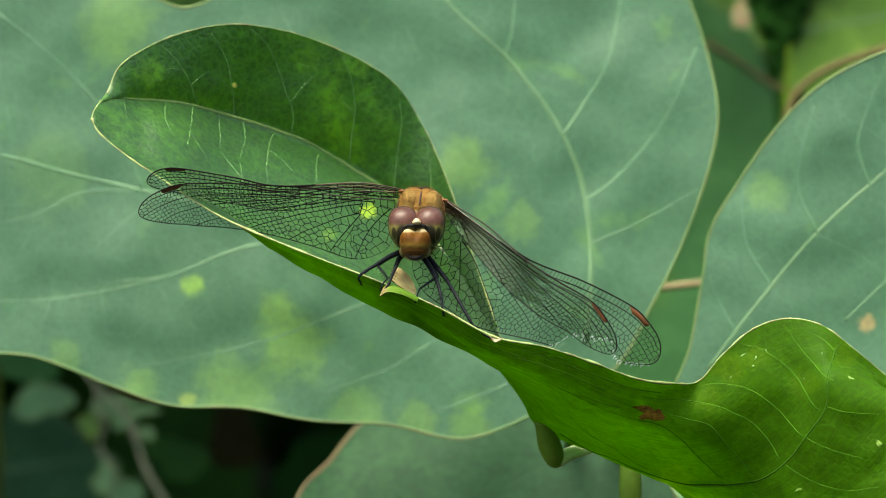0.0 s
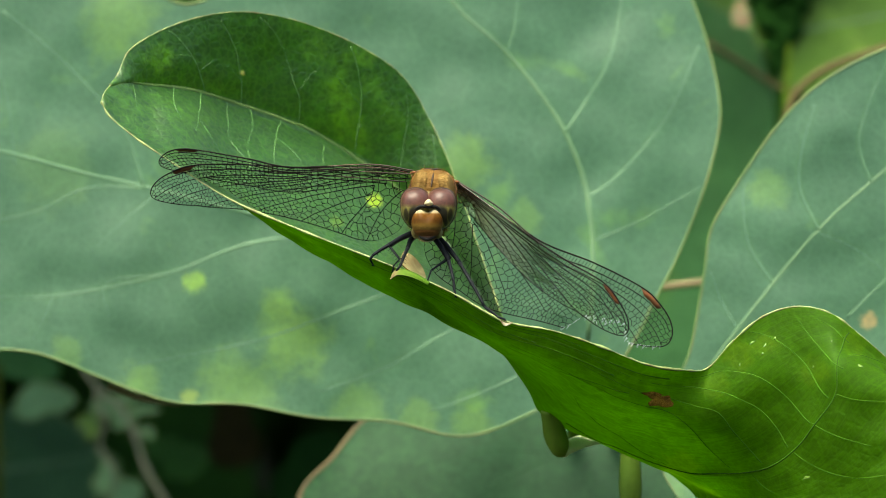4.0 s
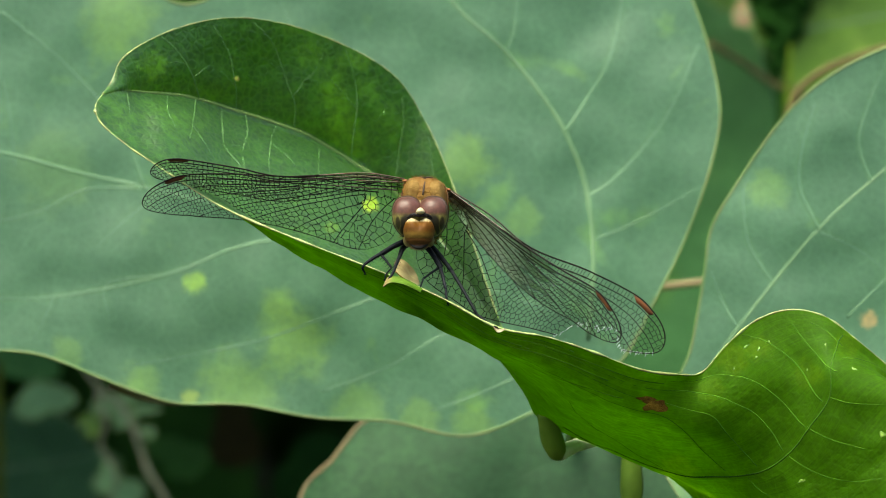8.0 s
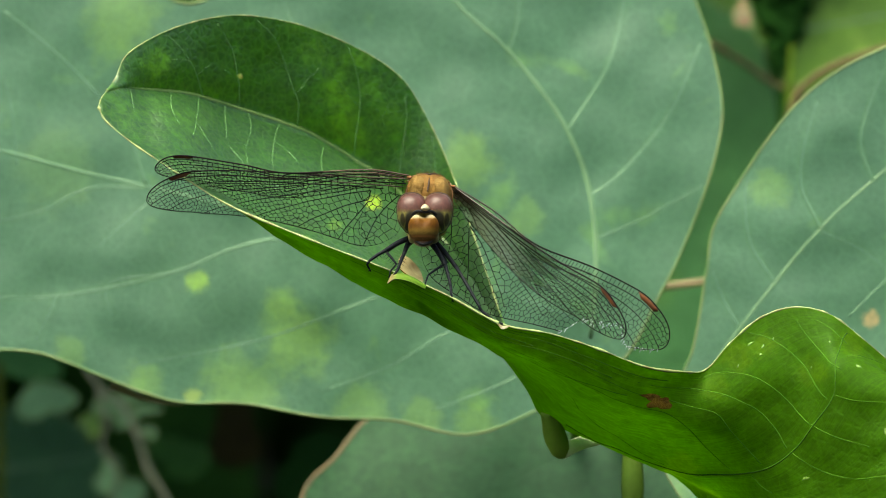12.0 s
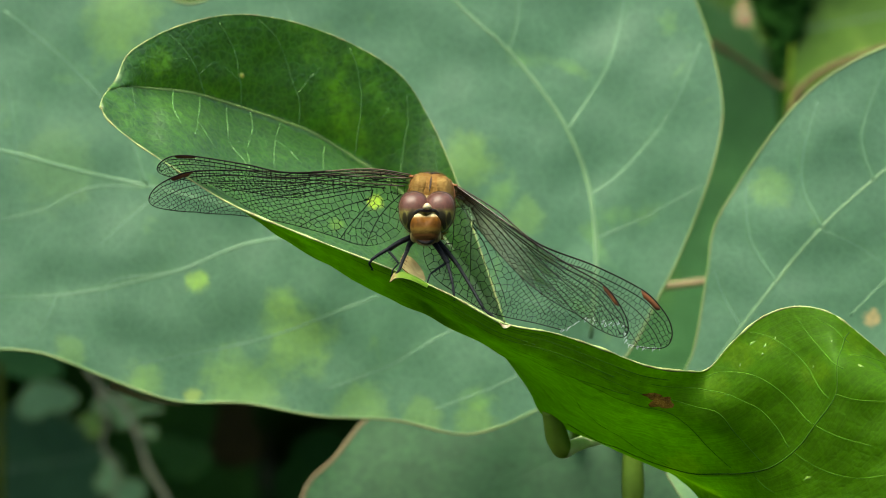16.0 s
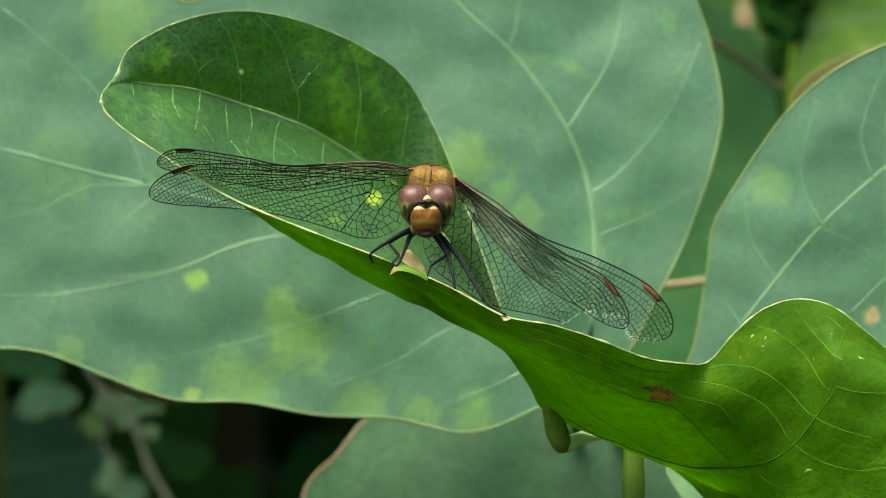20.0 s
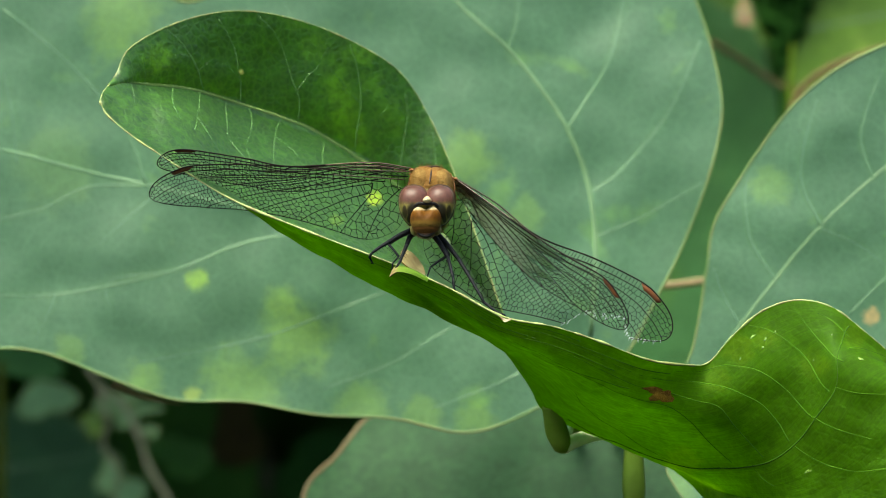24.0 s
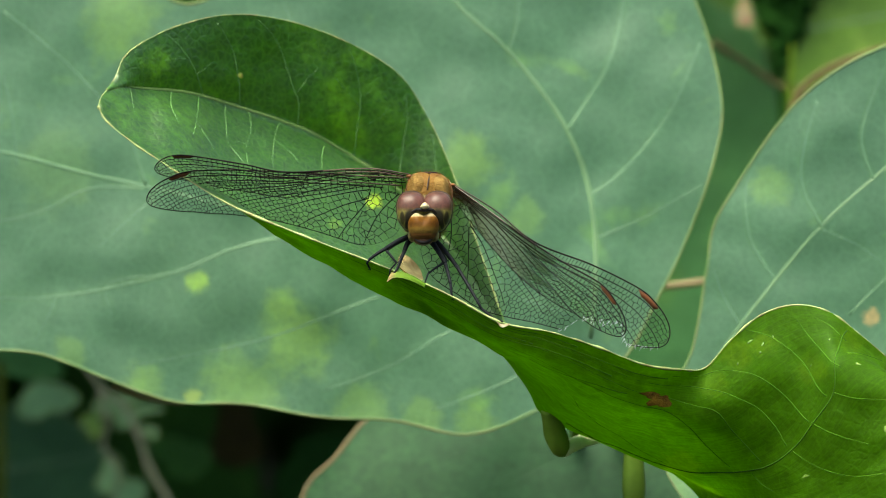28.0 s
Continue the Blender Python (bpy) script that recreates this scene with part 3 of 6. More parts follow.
# curled dry scrap at the bitten rim
bm = bmesh.new()
scrap = Loft([[(-0.596, -0.334, 0.56), (-0.511, -0.285, 0.66), (-0.368, -0.309, 0.68), (-0.202, -0.387, 0.64)],
              [(-0.573, -0.274, 0.52), (-0.488, -0.244, 0.6), (-0.357, -0.274, 0.64), (-0.190, -0.357, 0.62)],
              [(-0.550, -0.233, 0.4), (-0.466, -0.221, 0.48), (-0.334, -0.263, 0.5), (-0.191, -0.346, 0.5)]])
shell_grid(bm, lambda i, j, h: scrap.at(i / 14 * 3, j / 8, h), 15, 9, 0.005)
part("rim_scrap", bm, [M_CURL, M_CURL, M_CURL], curled_leaf, "yellow-green torn scrap of the rim")
bm = bmesh.new()
scrap = Loft([[(-0.461, -0.030, -0.25), (-0.364, -0.079, -0.3), (-0.261, -0.200, -0.3), (-0.217, -0.307, 0.1)],
              [(-0.490, -0.091, -0.1), (-0.399, -0.157, -0.1), (-0.302, -0.248, -0.1), (-0.240, -0.318, 0.2)],
              [(-0.488, -0.163, 0.1), (-0.421, -0.222, 0.15), (-0.342, -0.270, 0.2), (-0.275, -0.329, 0.35)]])
shell_grid(bm, lambda i, j, h: scrap.at(i / 14 * 3, j / 8, h), 15, 9, 0.005)
part("dry_scrap", bm, [M_STRAW, M_STRAW, M_DRY], curled_leaf, "straw-coloured dry scrap of leaf")

bm = bmesh.new()
scrap = Loft([[(0.56, -0.745, 0.72), (0.60, -0.765, 0.76), (0.64, -0.775, 0.78), (0.70, -0.762, 0.76)],
              [(0.58, -0.775, 0.74), (0.61, -0.805, 0.78), (0.645, -0.80, 0.80), (0.675, -0.785, 0.78)]])
shell_grid(bm, lambda i, j, h: scrap.at(i / 10 * 3, j / 4, h), 11, 5, 0.004)
part("rim_scrap", bm, [M_PALE_SCRAP, M_PALE_SCRAP, M_STRAW], curled_leaf, "whitish dry scrap on the rim")

# pulvinus and petiolule
M_JOINT = plain("leaf_joint", (0.125, 0.215, 0.022), (0.165, 0.255, 0.030), 350, 0.7, 0.1, through=0.25)
bm = bmesh.new()
tube(bm, curve_points([(1.127, -1.741, -1.2), (1.179, -1.869, -1.3), (1.213, -2.009, -1.38), (1.251, -2.110, -1.42), (1.284, -2.188, -1.5), (1.336, -2.197, -1.55)], 30),
     lambda t: 0.075 + 0.05 * math.sin(min(1, t / 0.95) * math.pi) ** 0.8, 14)
part("pulvinus", bm, M_JOINT, curled_leaf, "swollen yellow-green leaf joint")
M_PETIOLE = plain("pale_petiole", (0.56, 0.58, 0.33), (0.42, 0.47, 0.22), 300, 0.6)
bm = bmesh.new()
tube(bm, curve_points([(1.297, -2.213, -1.5), (1.412, -2.156, -1.6), (1.578, -2.113, -1.9), (1.814, -2.099, -2.3), (2.082, -2.216, -2.35)], 24), lambda t: lerp(0.082, 0.07, t), 12)
part("petiolule", bm, M_PETIOLE, curled_leaf, "pale cream-green leaf stalk")


# ---- flat leaves behind
def flat_leaf(name, surf, mats, label, veins, vein_mat, margin_mat, margin=0.02, group="", n=200, rings=54, pivot=None):
    leaf = thing(name, tuple(pivot or surf.h), label, "leaf", group)
    bm = bmesh.new()
    shell_grid(bm, lambda i, j, h: surf.at(i / n, max(0.004, j / (rings - 1)), h), n, rings, 0.006, True)
    part("blade", bm, mats, leaf)
    bm = bmesh.new()
    tube(bm, [surf.at(k / 200, 1.0) for k in range(200)], margin, 6, True)
    part("margin", bm, margin_mat, leaf)
    for k, (path, r0, r1) in enumerate(veins):
        vein_on(leaf, lambda q, h: surf.raise_(q, h), path, 1.35 * r0, 1.35 * r1, M_VEIN_MAIN if k == 0 and vein_mat is M_VEIN_DIM else vein_mat, "midrib" if k == 0 else "vein", 0.008, 30, sink=0.78)
    return leaf


BZ = -6.0
broad = Disc(BROAD_HEART, [(3.357, 1.853, -6), (3.270, 1.101, -6), (2.935, 0.144, -6), (2.560, -0.609, -6), (2.058, -1.429, -6), (1.135, -1.921, -6), (0.280, -2.229, -6), (-0.643, -2.058, -6),
                            (-1.532, -2.010, -6), (-2.421, -1.853, -6), (-3.241, -1.826, -6), (-3.993, -1.580, -6), (-4.609, -1.333, -6), (-5.087, -1.210, -6), (-6.387, -1.087, -6), (-7.617, -0.267, -6),
                            (-8.096, 1.306, -6), (-7.002, 2.605, -6), (-5.361, 3.426, -6), (-3.993, 3.357, -6), (-3.104, 2.988, -6), (-2.421, 3.426, -6), (-1.532, 4.520, -6), (-0.027, 5.272, -6),
                            (1.545, 4.862, -6), (2.571, 3.904, -6), (3.084, 2.947, -6)], 0.2, 0.13, 3.0, (0.0, -0.12))
broad_leaf = flat_leaf("broad_leaf", broad, [M_BACK, M_UNDER, M_MARGIN_G], "broad dull blue-green lobed vine leaf with yellow mottling",
                       [([(1.750, -1.087, -6), (1.819, -0.062, -6), (1.730, 0.759, -6), (1.539, 1.306, -6), (1.286, 1.757, -6), (0.773, 2.407, -6), (0.123, 3.015, -6), (-0.301, 3.836, -6)], 0.038, 0.022),
                        ([(1.477, -0.814, -6), (-0.574, -0.062, -6), (-2.626, 0.520, -6), (-3.651, 0.773, -6), (-4.404, 0.944, -6), (-5.361, 1.197, -6), (-6.728, 1.443, -6)], 0.030, 0.022),
                        ([(1.484, 1.415, -6), (1.764, 1.839, -6), (1.949, 2.147, -6), (2.092, 2.537, -6), (2.195, 3.084, -6)], 0.024, 0.014),
                        ([(1.737, 0.622, -6), (2.058, 0.841, -6), (2.434, 1.238, -6), (2.776, 1.730, -6), (3.118, 2.496, -6)], 0.020, 0.009),
                        ([(0.780, 2.400, -6), (0.875, 2.708, -6), (0.909, 3.152, -6)], 0.018, 0.011),
                        ([(1.819, 0.109, -6), (2.434, 0.383, -6), (3.118, 0.759, -6)], 0.016, 0.008),
                        ([(-0.574, 0.280, -6), (-2.284, 0.089, -6), (-3.310, -0.280, -6), (-4.677, -0.554, -6), (-5.771, -0.554, -6)], 0.021, 0.011),
                        ([(-0.164, -0.335, -6), (-1.190, -0.711, -6), (-2.284, -1.101, -6), (-3.788, -1.395, -6)], 0.019, 0.007),
                        ([(0.451, -0.814, -6), (-0.027, -1.033, -6), (-0.643, -1.395, -6), (-1.463, -1.703, -6)], 0.018, 0.007),
                        ([(1.477, -1.087, -6), (0.862, -1.532, -6), (0.315, -1.771, -6), (-0.164, -1.942, -6)], 0.018, 0.007),
                        ([(-3.617, 0.773, -6), (-3.857, 1.443, -6), (-4.198, 1.867, -6), (-4.745, 2.414, -6), (-5.361, 2.913, -6)], 0.021, 0.011),
                        ([(-3.651, 0.759, -6), (-4.335, 0.745, -6), (-4.882, 0.485, -6), (-5.498, 0.335, -6)], 0.017, 0.009),
                        ([(-3.446, 0.691, -6), (-3.822, 0.383, -6), (-4.267, -0.027, -6)], 0.013, 0.005),
                        ([(-1.532, 2.195, -6), (-1.874, 2.810, -6), (-2.079, 3.289, -6)], 0.015, 0.007),
                        ([(-5.190, 1.033, -6), (-5.258, 1.648, -6), (-5.361, 2.127, -6)], 0.012, 0.006),
                        ([(-3.310, -0.280, -6), (-4.062, -0.403, -6), (-4.027, -0.814, -6)], 0.011, 0.005),
                        ([(-4.711, -0.554, -6), (-4.814, -0.814, -6), (-4.951, -1.087, -6)], 0.011, 0.005)],
                       M_VEIN_DIM, M_MARGIN_G, 0.018)


side = Disc(SIDE_HEART, [(2.789, -1.736, -5), (2.970, -1.133, -5), (3.125, -0.261, -5), (3.204, 0.241, -5), (3.459, 0.711, -5), (4.062, 1.582, -5), (4.599, 2.071, -5), (5.256, 2.407, -5),
                             (6.275, 2.755, -5), (7.481, 2.554, -5), (8.152, 1.347, -5), (7.884, -0.261, -5), (6.811, -1.602, -5), (5.470, -2.340, -5), (4.130, -2.541, -5), (3.191, -2.340, -5)],
            0.2, 0.12, 8.0, (0.1, -0.1))
side_leaf = flat_leaf("side_leaf", side, [M_SIDE, M_UNDER, M_MARGIN_G], "dull blue-green vine leaf with a straight pale midrib",
                      [([(3.165, -1.401, -5), (3.760, -0.610, -5), (4.455, 0.235, -5), (5.110, 0.835, -5), (5.785, 1.374, -5), (7.180, 2.112, -5)], 0.024, 0.018),
                       ([(5.090, 0.815, -5), (4.947, 1.280, -5), (5.068, 1.750, -5), (5.269, 2.219, -5)], 0.019, 0.007),
                       ([(4.470, 0.250, -5), (4.250, 0.744, -5), (4.277, 1.213, -5), (4.431, 1.750, -5)], 0.019, 0.007),
                       ([(3.930, -0.390, -5), (3.647, 0.074, -5), (3.580, 0.610, -5), (3.627, 0.845, -5)], 0.017, 0.006),
                       ([(3.510, -0.930, -5), (3.325, -0.597, -5), (3.204, -0.261, -5)], 0.013, 0.006),
                       ([(4.800, -0.798, -5), (5.135, -0.463, -5), (5.604, -0.060, -5), (6.811, 0.409, -5)], 0.018, 0.009),
                       ([(4.450, 0.230, -5), (4.934, 0.007, -5), (5.470, -0.396, -5)], 0.011, 0.005)], M_VEIN_DIM, M_MARGIN_G, 0.016)


low = Disc((0.550, -3.758, -9), [(-1.839, -3.251, -9), (-1.405, -2.686, -9), (-1.006, -2.223, -9), (-0.608, -2.179, -9), (0.333, -1.803, -9), (1.564, -1.803, -9), (2.650, -2.310, -9), (3.084, -3.178, -9),
                           (2.867, -4.192, -9), (1.564, -5.133, -9), (-0.174, -5.350, -9), (-1.622, -4.482, -9)], 0.3, 0.2, 5.0, (0.0, -0.7))
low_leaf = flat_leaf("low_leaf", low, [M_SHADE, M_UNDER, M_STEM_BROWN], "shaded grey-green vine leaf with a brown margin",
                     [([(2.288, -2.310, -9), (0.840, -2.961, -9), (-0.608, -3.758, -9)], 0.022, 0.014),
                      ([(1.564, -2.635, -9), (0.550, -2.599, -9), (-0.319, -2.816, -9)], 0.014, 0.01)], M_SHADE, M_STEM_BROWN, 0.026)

under = Disc((3.981, -3.354, -3.2), [(2.559, -2.501, -3.2), (2.663, -2.759, -3.2), (2.850, -2.999, -3.2), (3.335, -3.613, -3.2), (4.304, -4.130, -3.2), (5.273, -3.742, -3.2), (5.403, -2.966, -3.2),
                                (4.627, -2.449, -3.2), (3.528, -2.255, -3.2), (2.818, -2.320, -3.2)], 0.3, 0.1, 12.0, (0.0, -0.3))
under_leaf = flat_leaf("under_leaf", under, [M_SIDE, M_UNDER, M_MARGIN_G], "blue-green vine leaf below the curled leaf",
                       [([(2.818, -2.449, -3.2), (3.981, -3.160, -3.2), (5.015, -3.483, -3.2)], 0.03, 0.02)], M_VEIN_DIM, M_MARGIN_G, 0.012)

gap_leaf = flat_leaf("gap_leaf", Disc((5.490, 1.116, -30), [(2.675, -2.102, -30), (2.574, 1.418, -30), (3.680, 5.440, -30), (5.390, 5.038, -30), (6.094, 2.423, -30), (7.803, 1.116, -30), (7.803, -1.800, -30),
                                                        (6.395, -3.208, -30), (4.183, -3.308, -30)], 0.3, 0.3, 15.0, (0.0, -0.65)),
                     [M_GAP, M_GAP, M_GAP], "shaded green vine leaf deep in the thicket", [([(4.686, -2.806, -30), (5.088, 0.412, -30), (5.490, 3.429, -30)], 0.02, 0.01)],
                     M_GAP, M_GAP, 0.012)


# ---- stems
def stem(name, pts, r0, r1, mat, label, knots=0.0):
    s = thing(name, pts[0], label, "stem")
    bm = bmesh.new()
    tube(bm, curve_points(pts, 70), lambda t: lerp(r0, r1, t) * (1 + knots * max(0, math.sin(t * 40)) ** 6), 10)
    part("shoot", bm, mat, s)
    return s


FOOT = -66.0
stem("vine_stem", [(2.12, -2.1, -2.3), (2.12, -4.5, -2.3), (2.0, -9.0, -3.5), (2.6, -25.0, -9.0), (2.0, -45.0, -17.0), (1.0, -62.0, -24.0), (1.0, -66.5, -25.5)], 0.108, 0.20, M_STEM_YOUNG,
     "upright green vine stem under the curled leaf", 0.2)


# ---- things deep in the thicket
def bud_spike(name, pts, r, seed, label):
    """An upright stalk crowded with small buds."""
    s = thing(name, pts[0], label, "flower stalk")
    bm = bmesh.new()
    path = curve_points(pts, 40)
    tube(bm, path, r, 8)
    part("stalk", bm, M_STALK, s)
    rnd = random.Random(seed)
    for k in range(190):
        t = rnd.uniform(0.25, 1.0) ** 0.8
        c = spline(pts, t)
        a = rnd.uniform(0, math.tau)
        d = Vector((math.cos(a), 0.3, math.sin(a)))
        bm = bmesh.new()
        ball(bm, c + d * lerp(-0.22, 0.75, t) * rnd.uniform(0.3, 1.0), (0.12, 0.17, 0.12), pose(0, 0, 0, rnd.uniform(-60, 60), rnd.uniform(-60, 60), 0), 8, 5)
        part("bud", bm, M_STALK, s)
    return s


M_TWIG = plain("dull_twig", (0.085, 0.075, 0.030), (0.115, 0.09, 0.04), 250, 0.8, 0.1)
M_STALK = plain("dark_stalk", (0.010, 0.040, 0.005), (0.018, 0.058, 0.009), 120, 0.9, 0.05)
bud_spike("bud_spike", [(5.625, 1.027, -24), (5.606, 2.461, -24), (5.514, 3.062, -24), (5.560, 3.617, -24), (5.625, 4.172, -24), (5.680, 4.820, -24)], 0.16, 2, "dark green stalk crowded with small buds")
stem("brown_twig", [(4.168, 3.239, -21), (4.690, 2.969, -21.5), (5.264, 2.632, -22), (5.713, 2.479, -22)], 0.05, 0.045, M_TWIG, "thin reddish-brown twig in the thicket")
stem("young_shoot", [(5.507, 0.997, -22), (5.498, 2.389, -22), (5.516, 2.794, -22), (5.534, 3.243, -22)], 0.06, 0.04, M_STEM, "thin yellow-green young shoot beside the buds")
stem("curved_twig", [(4.956, 1.726, -16), (5.136, 2.257, -16), (5.611, 2.625, -16), (6.412, 2.912, -16), (7.328, 3.198, -16)], 0.055, 0.06, M_TWIG, "brown twig along the edge of a leaf")
stem("cross_twig", [(2.621, -0.538, -11.5), (3.076, -0.492, -11.5), (3.606, -0.432, -11.5), (4.136, -0.447, -11.5)], 0.05, 0.045, M_STEM_BROWN, "dull green-brown twig crossing behind the leaves")
stem("pale_tendril", [(-6.035, -1.990, -26), (-5.750, -2.370, -26), (-5.445, -2.618, -26), (-5.179, -3.084, -26), (-4.969, -3.703, -26), (-4.645, -4.274, -26), (-4.383, -5.396, -27)], 0.038, 0.045, M_STEM_GREY, "pale grey-green trailing shoot", 0.5)
stem("side_tendril", [(-5.842, -2.377, -26.2), (-5.698, -2.906, -26.3), (-5.790, -3.346, -26.5), (-5.551, -3.777, -26.5), (-5.638, -4.431, -27)], 0.036, 0.03, M_STEM_GREY, "pale thin shoot in the shade", 0.5)
stem("edge_stem", [(-7.693, -1.948, -28), (-7.683, -3.122, -28), (-7.673, -4.492, -28), (-7.759, -6.538, -29)], 0.07, 0.08, M_STEM_SHADE, "upright green stem in the shade")


def small_leaf(name, heart, w, h, mat, label, seed, tilt=(0.0, -0.2), group="loose leaves in the thicket"):
    hx, hy, hz = heart
    rib, edge = (mat, mat) if mat in (M_SHADE_DEEP, M_SHADE_MID, M_SHADE_BROWN, M_GAP) else (M_VEIN_DIM, M_MARGIN_G)
    out = []
    for k in range(10):
        a = math.tau * k / 10
        r = 1 + 0.22 * math.sin(2 * a + seed) + 0.18 * math.sin(3 * a + 2 * seed)
        out.append((hx + w * r * math.cos(a), hy + h * r * math.sin(a), hz))
    return flat_leaf(name, Disc(heart, out, 0.4, 0.12, seed, tilt), [mat, M_SHADE_DEEP, edge], label,
                     [([(hx - 0.8 * w, hy - 0.2 * h, hz), (hx, hy, hz), (hx + 0.8 * w, hy + 0.2 * h, hz)], 0.03, 0.015)], rib, edge, 0.015, group=group, n=40, rings=8)


small_leaf("small_leaf", (-7.005, -2.649, -29), 0.44, 0.36, M_PALE, "small blue-green leaf in the shade", 1.0)
for q, w, h, k in (((-5.667, -2.652, -26.4), 0.20, 0.14, 0.4), ((-5.388, -2.886, -26.5), 0.15, 0.20, 1.3), ((-4.990, -3.097, -26.3), 0.13, 0.10, 2.7), ((-5.299, -2.486, -26.6), 0.16, 0.10, 3.6), ((-5.676, -3.871, -27), 0.22, 0.2, 4.4)):
    small_leaf("small_leaf", q, w, h, M_PALE, "tiny blue-green leaf on a trailing shoot", k)
small_leaf("small_leaf", (-5.794, -2.788, -29), 0.28, 0.26, M_PALE, "small blue-green leaf in the shade", 2.2)
small_leaf("small_leaf", (-5.645, -4.237, -29), 0.42, 0.26, M_PALE, "small blue-green leaf in the shade", 3.1)
# two low leaves whose dark colours carry the shade of the gap
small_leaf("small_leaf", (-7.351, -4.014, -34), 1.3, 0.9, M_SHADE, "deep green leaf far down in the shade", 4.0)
small_leaf("small_leaf", (-2.433, -4.333, -36), 0.9, 0.6, M_SHADE_DEEP, "deep green leaf far down in the shade", 5.0)
small_leaf("small_leaf", (-7.75, -2.05, -31), 0.75, 0.35, M_GAP, "olive-green leaf in the shade", 1.9)
small_leaf("small_leaf", (-6.10, -3.05, -28), 0.16, 0.20, M_FAR, "small yellow-green leaf on a trailing shoot", 2.9)
small_leaf("small_leaf", (-5.05, -2.72, -26.4), 0.22, 0.09, M_PALE, "tiny blue-green leaf on a trailing shoot", 0.9)
# dark olive blot of the gap, its shade painted into the leaf colour
small_leaf("small_leaf", (-4.75, -3.75, -31), 0.55, 0.35, M_SHADE_MID, "dim olive leaf deep in the shade", 3.3)
# added leaf that gives the dark gap its brown tinge
small_leaf("small_leaf", (-3.80, -3.40, -32), 0.55, 0.55, M_SHADE_BROWN, "withered brown leaf deep in the shade", 4.6)
stem("dry_tip", [(-4.05, -1.66, -6.35), (-3.75, -1.79, -6.4), (-3.45, -1.87, -6.4), (-3.18, -1.91, -6.4)], 0.045, 0.006, M_TWIG, "dry brown sliver below the broad leaf's edge")
small_leaf("light_leaf", (6.624, 3.710, -24), 1.5, 1.1, M_FAR, "light green leaf further back", 6.0)
small_leaf("light_leaf", (8.182, 2.750, -28), 1.6, 1.2, M_FAR, "light green leaf further back", 7.3)
small_leaf("light_leaf", (6.496, 5.038, -30), 1.6, 1.2, M_FAR, "light green leaf further back", 8.1)
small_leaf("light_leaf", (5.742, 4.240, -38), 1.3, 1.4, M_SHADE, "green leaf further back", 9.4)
M_BUD = plain("pink_bud", (0.22, 0.15, 0.06), (0.17, 0.10, 0.05), 250, 0.7)
small_leaf("pink_bud", (4.690, 3.690, -21), 0.11, 0.28, M_BUD, "small pinkish-brown withered leaf", 1.7)


def petiole(leaf, pts, r, mat=None):
    bm = bmesh.new()
    tube(bm, curve_points(pts, 30), r, 10)
    return part("petiole", bm, mat or M_STEM, leaf)


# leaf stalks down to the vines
stem("vine_stem", [(1.7, -3.3, -12.0), (1.6, -8.0, -15.0), (2.2, -25.0, -20.0), (1.5, -45.0, -26.0), (0.5, -60.0, -31.0), (0.5, -62.6, -32.0)], 0.16, 0.24, M_STEM_SHADE,
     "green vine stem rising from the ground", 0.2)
stem("vine_stem", [(3.2, -3.8, -9.0), (3.4, -9.0, -13.0), (4.5, -25.0, -18.0), (5.0, -45.0, -24.0), (5.2, -61.0, -29.0), (5.2, -63.6, -30.0)], 0.15, 0.24, M_STEM_SHADE,
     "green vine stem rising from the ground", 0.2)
petiole(broad_leaf, [(1.754, -1.089, -6.1), (1.75, -1.5, -7.2), (1.70, -2.3, -9.5), (1.70, -3.5, -12.0)], 0.09)
petiole(low_leaf, [(2.288, -2.310, -9), (2.2, -2.6, -10.4), (1.75, -3.6, -12.1)], 0.08)
petiole(side_leaf, [(3.130, -1.437, -5.1), (3.05, -1.9, -5.8), (3.15, -2.8, -7.2), (3.2, -4.0, -9.1)], 0.08)
petiole(under_leaf, [(3.277, -2.649, -3.3), (3.2, -2.9, -4.6), (3.2, -3.6, -7.0), (3.25, -4.4, -9.3)], 0.07)
petiole(gap_leaf, [(4.686, -2.856, -30), (4.7, -6.0, -30.2), (4.3, -18.0, -27.0), (2.05, -30.0, -21.6)], 0.11)


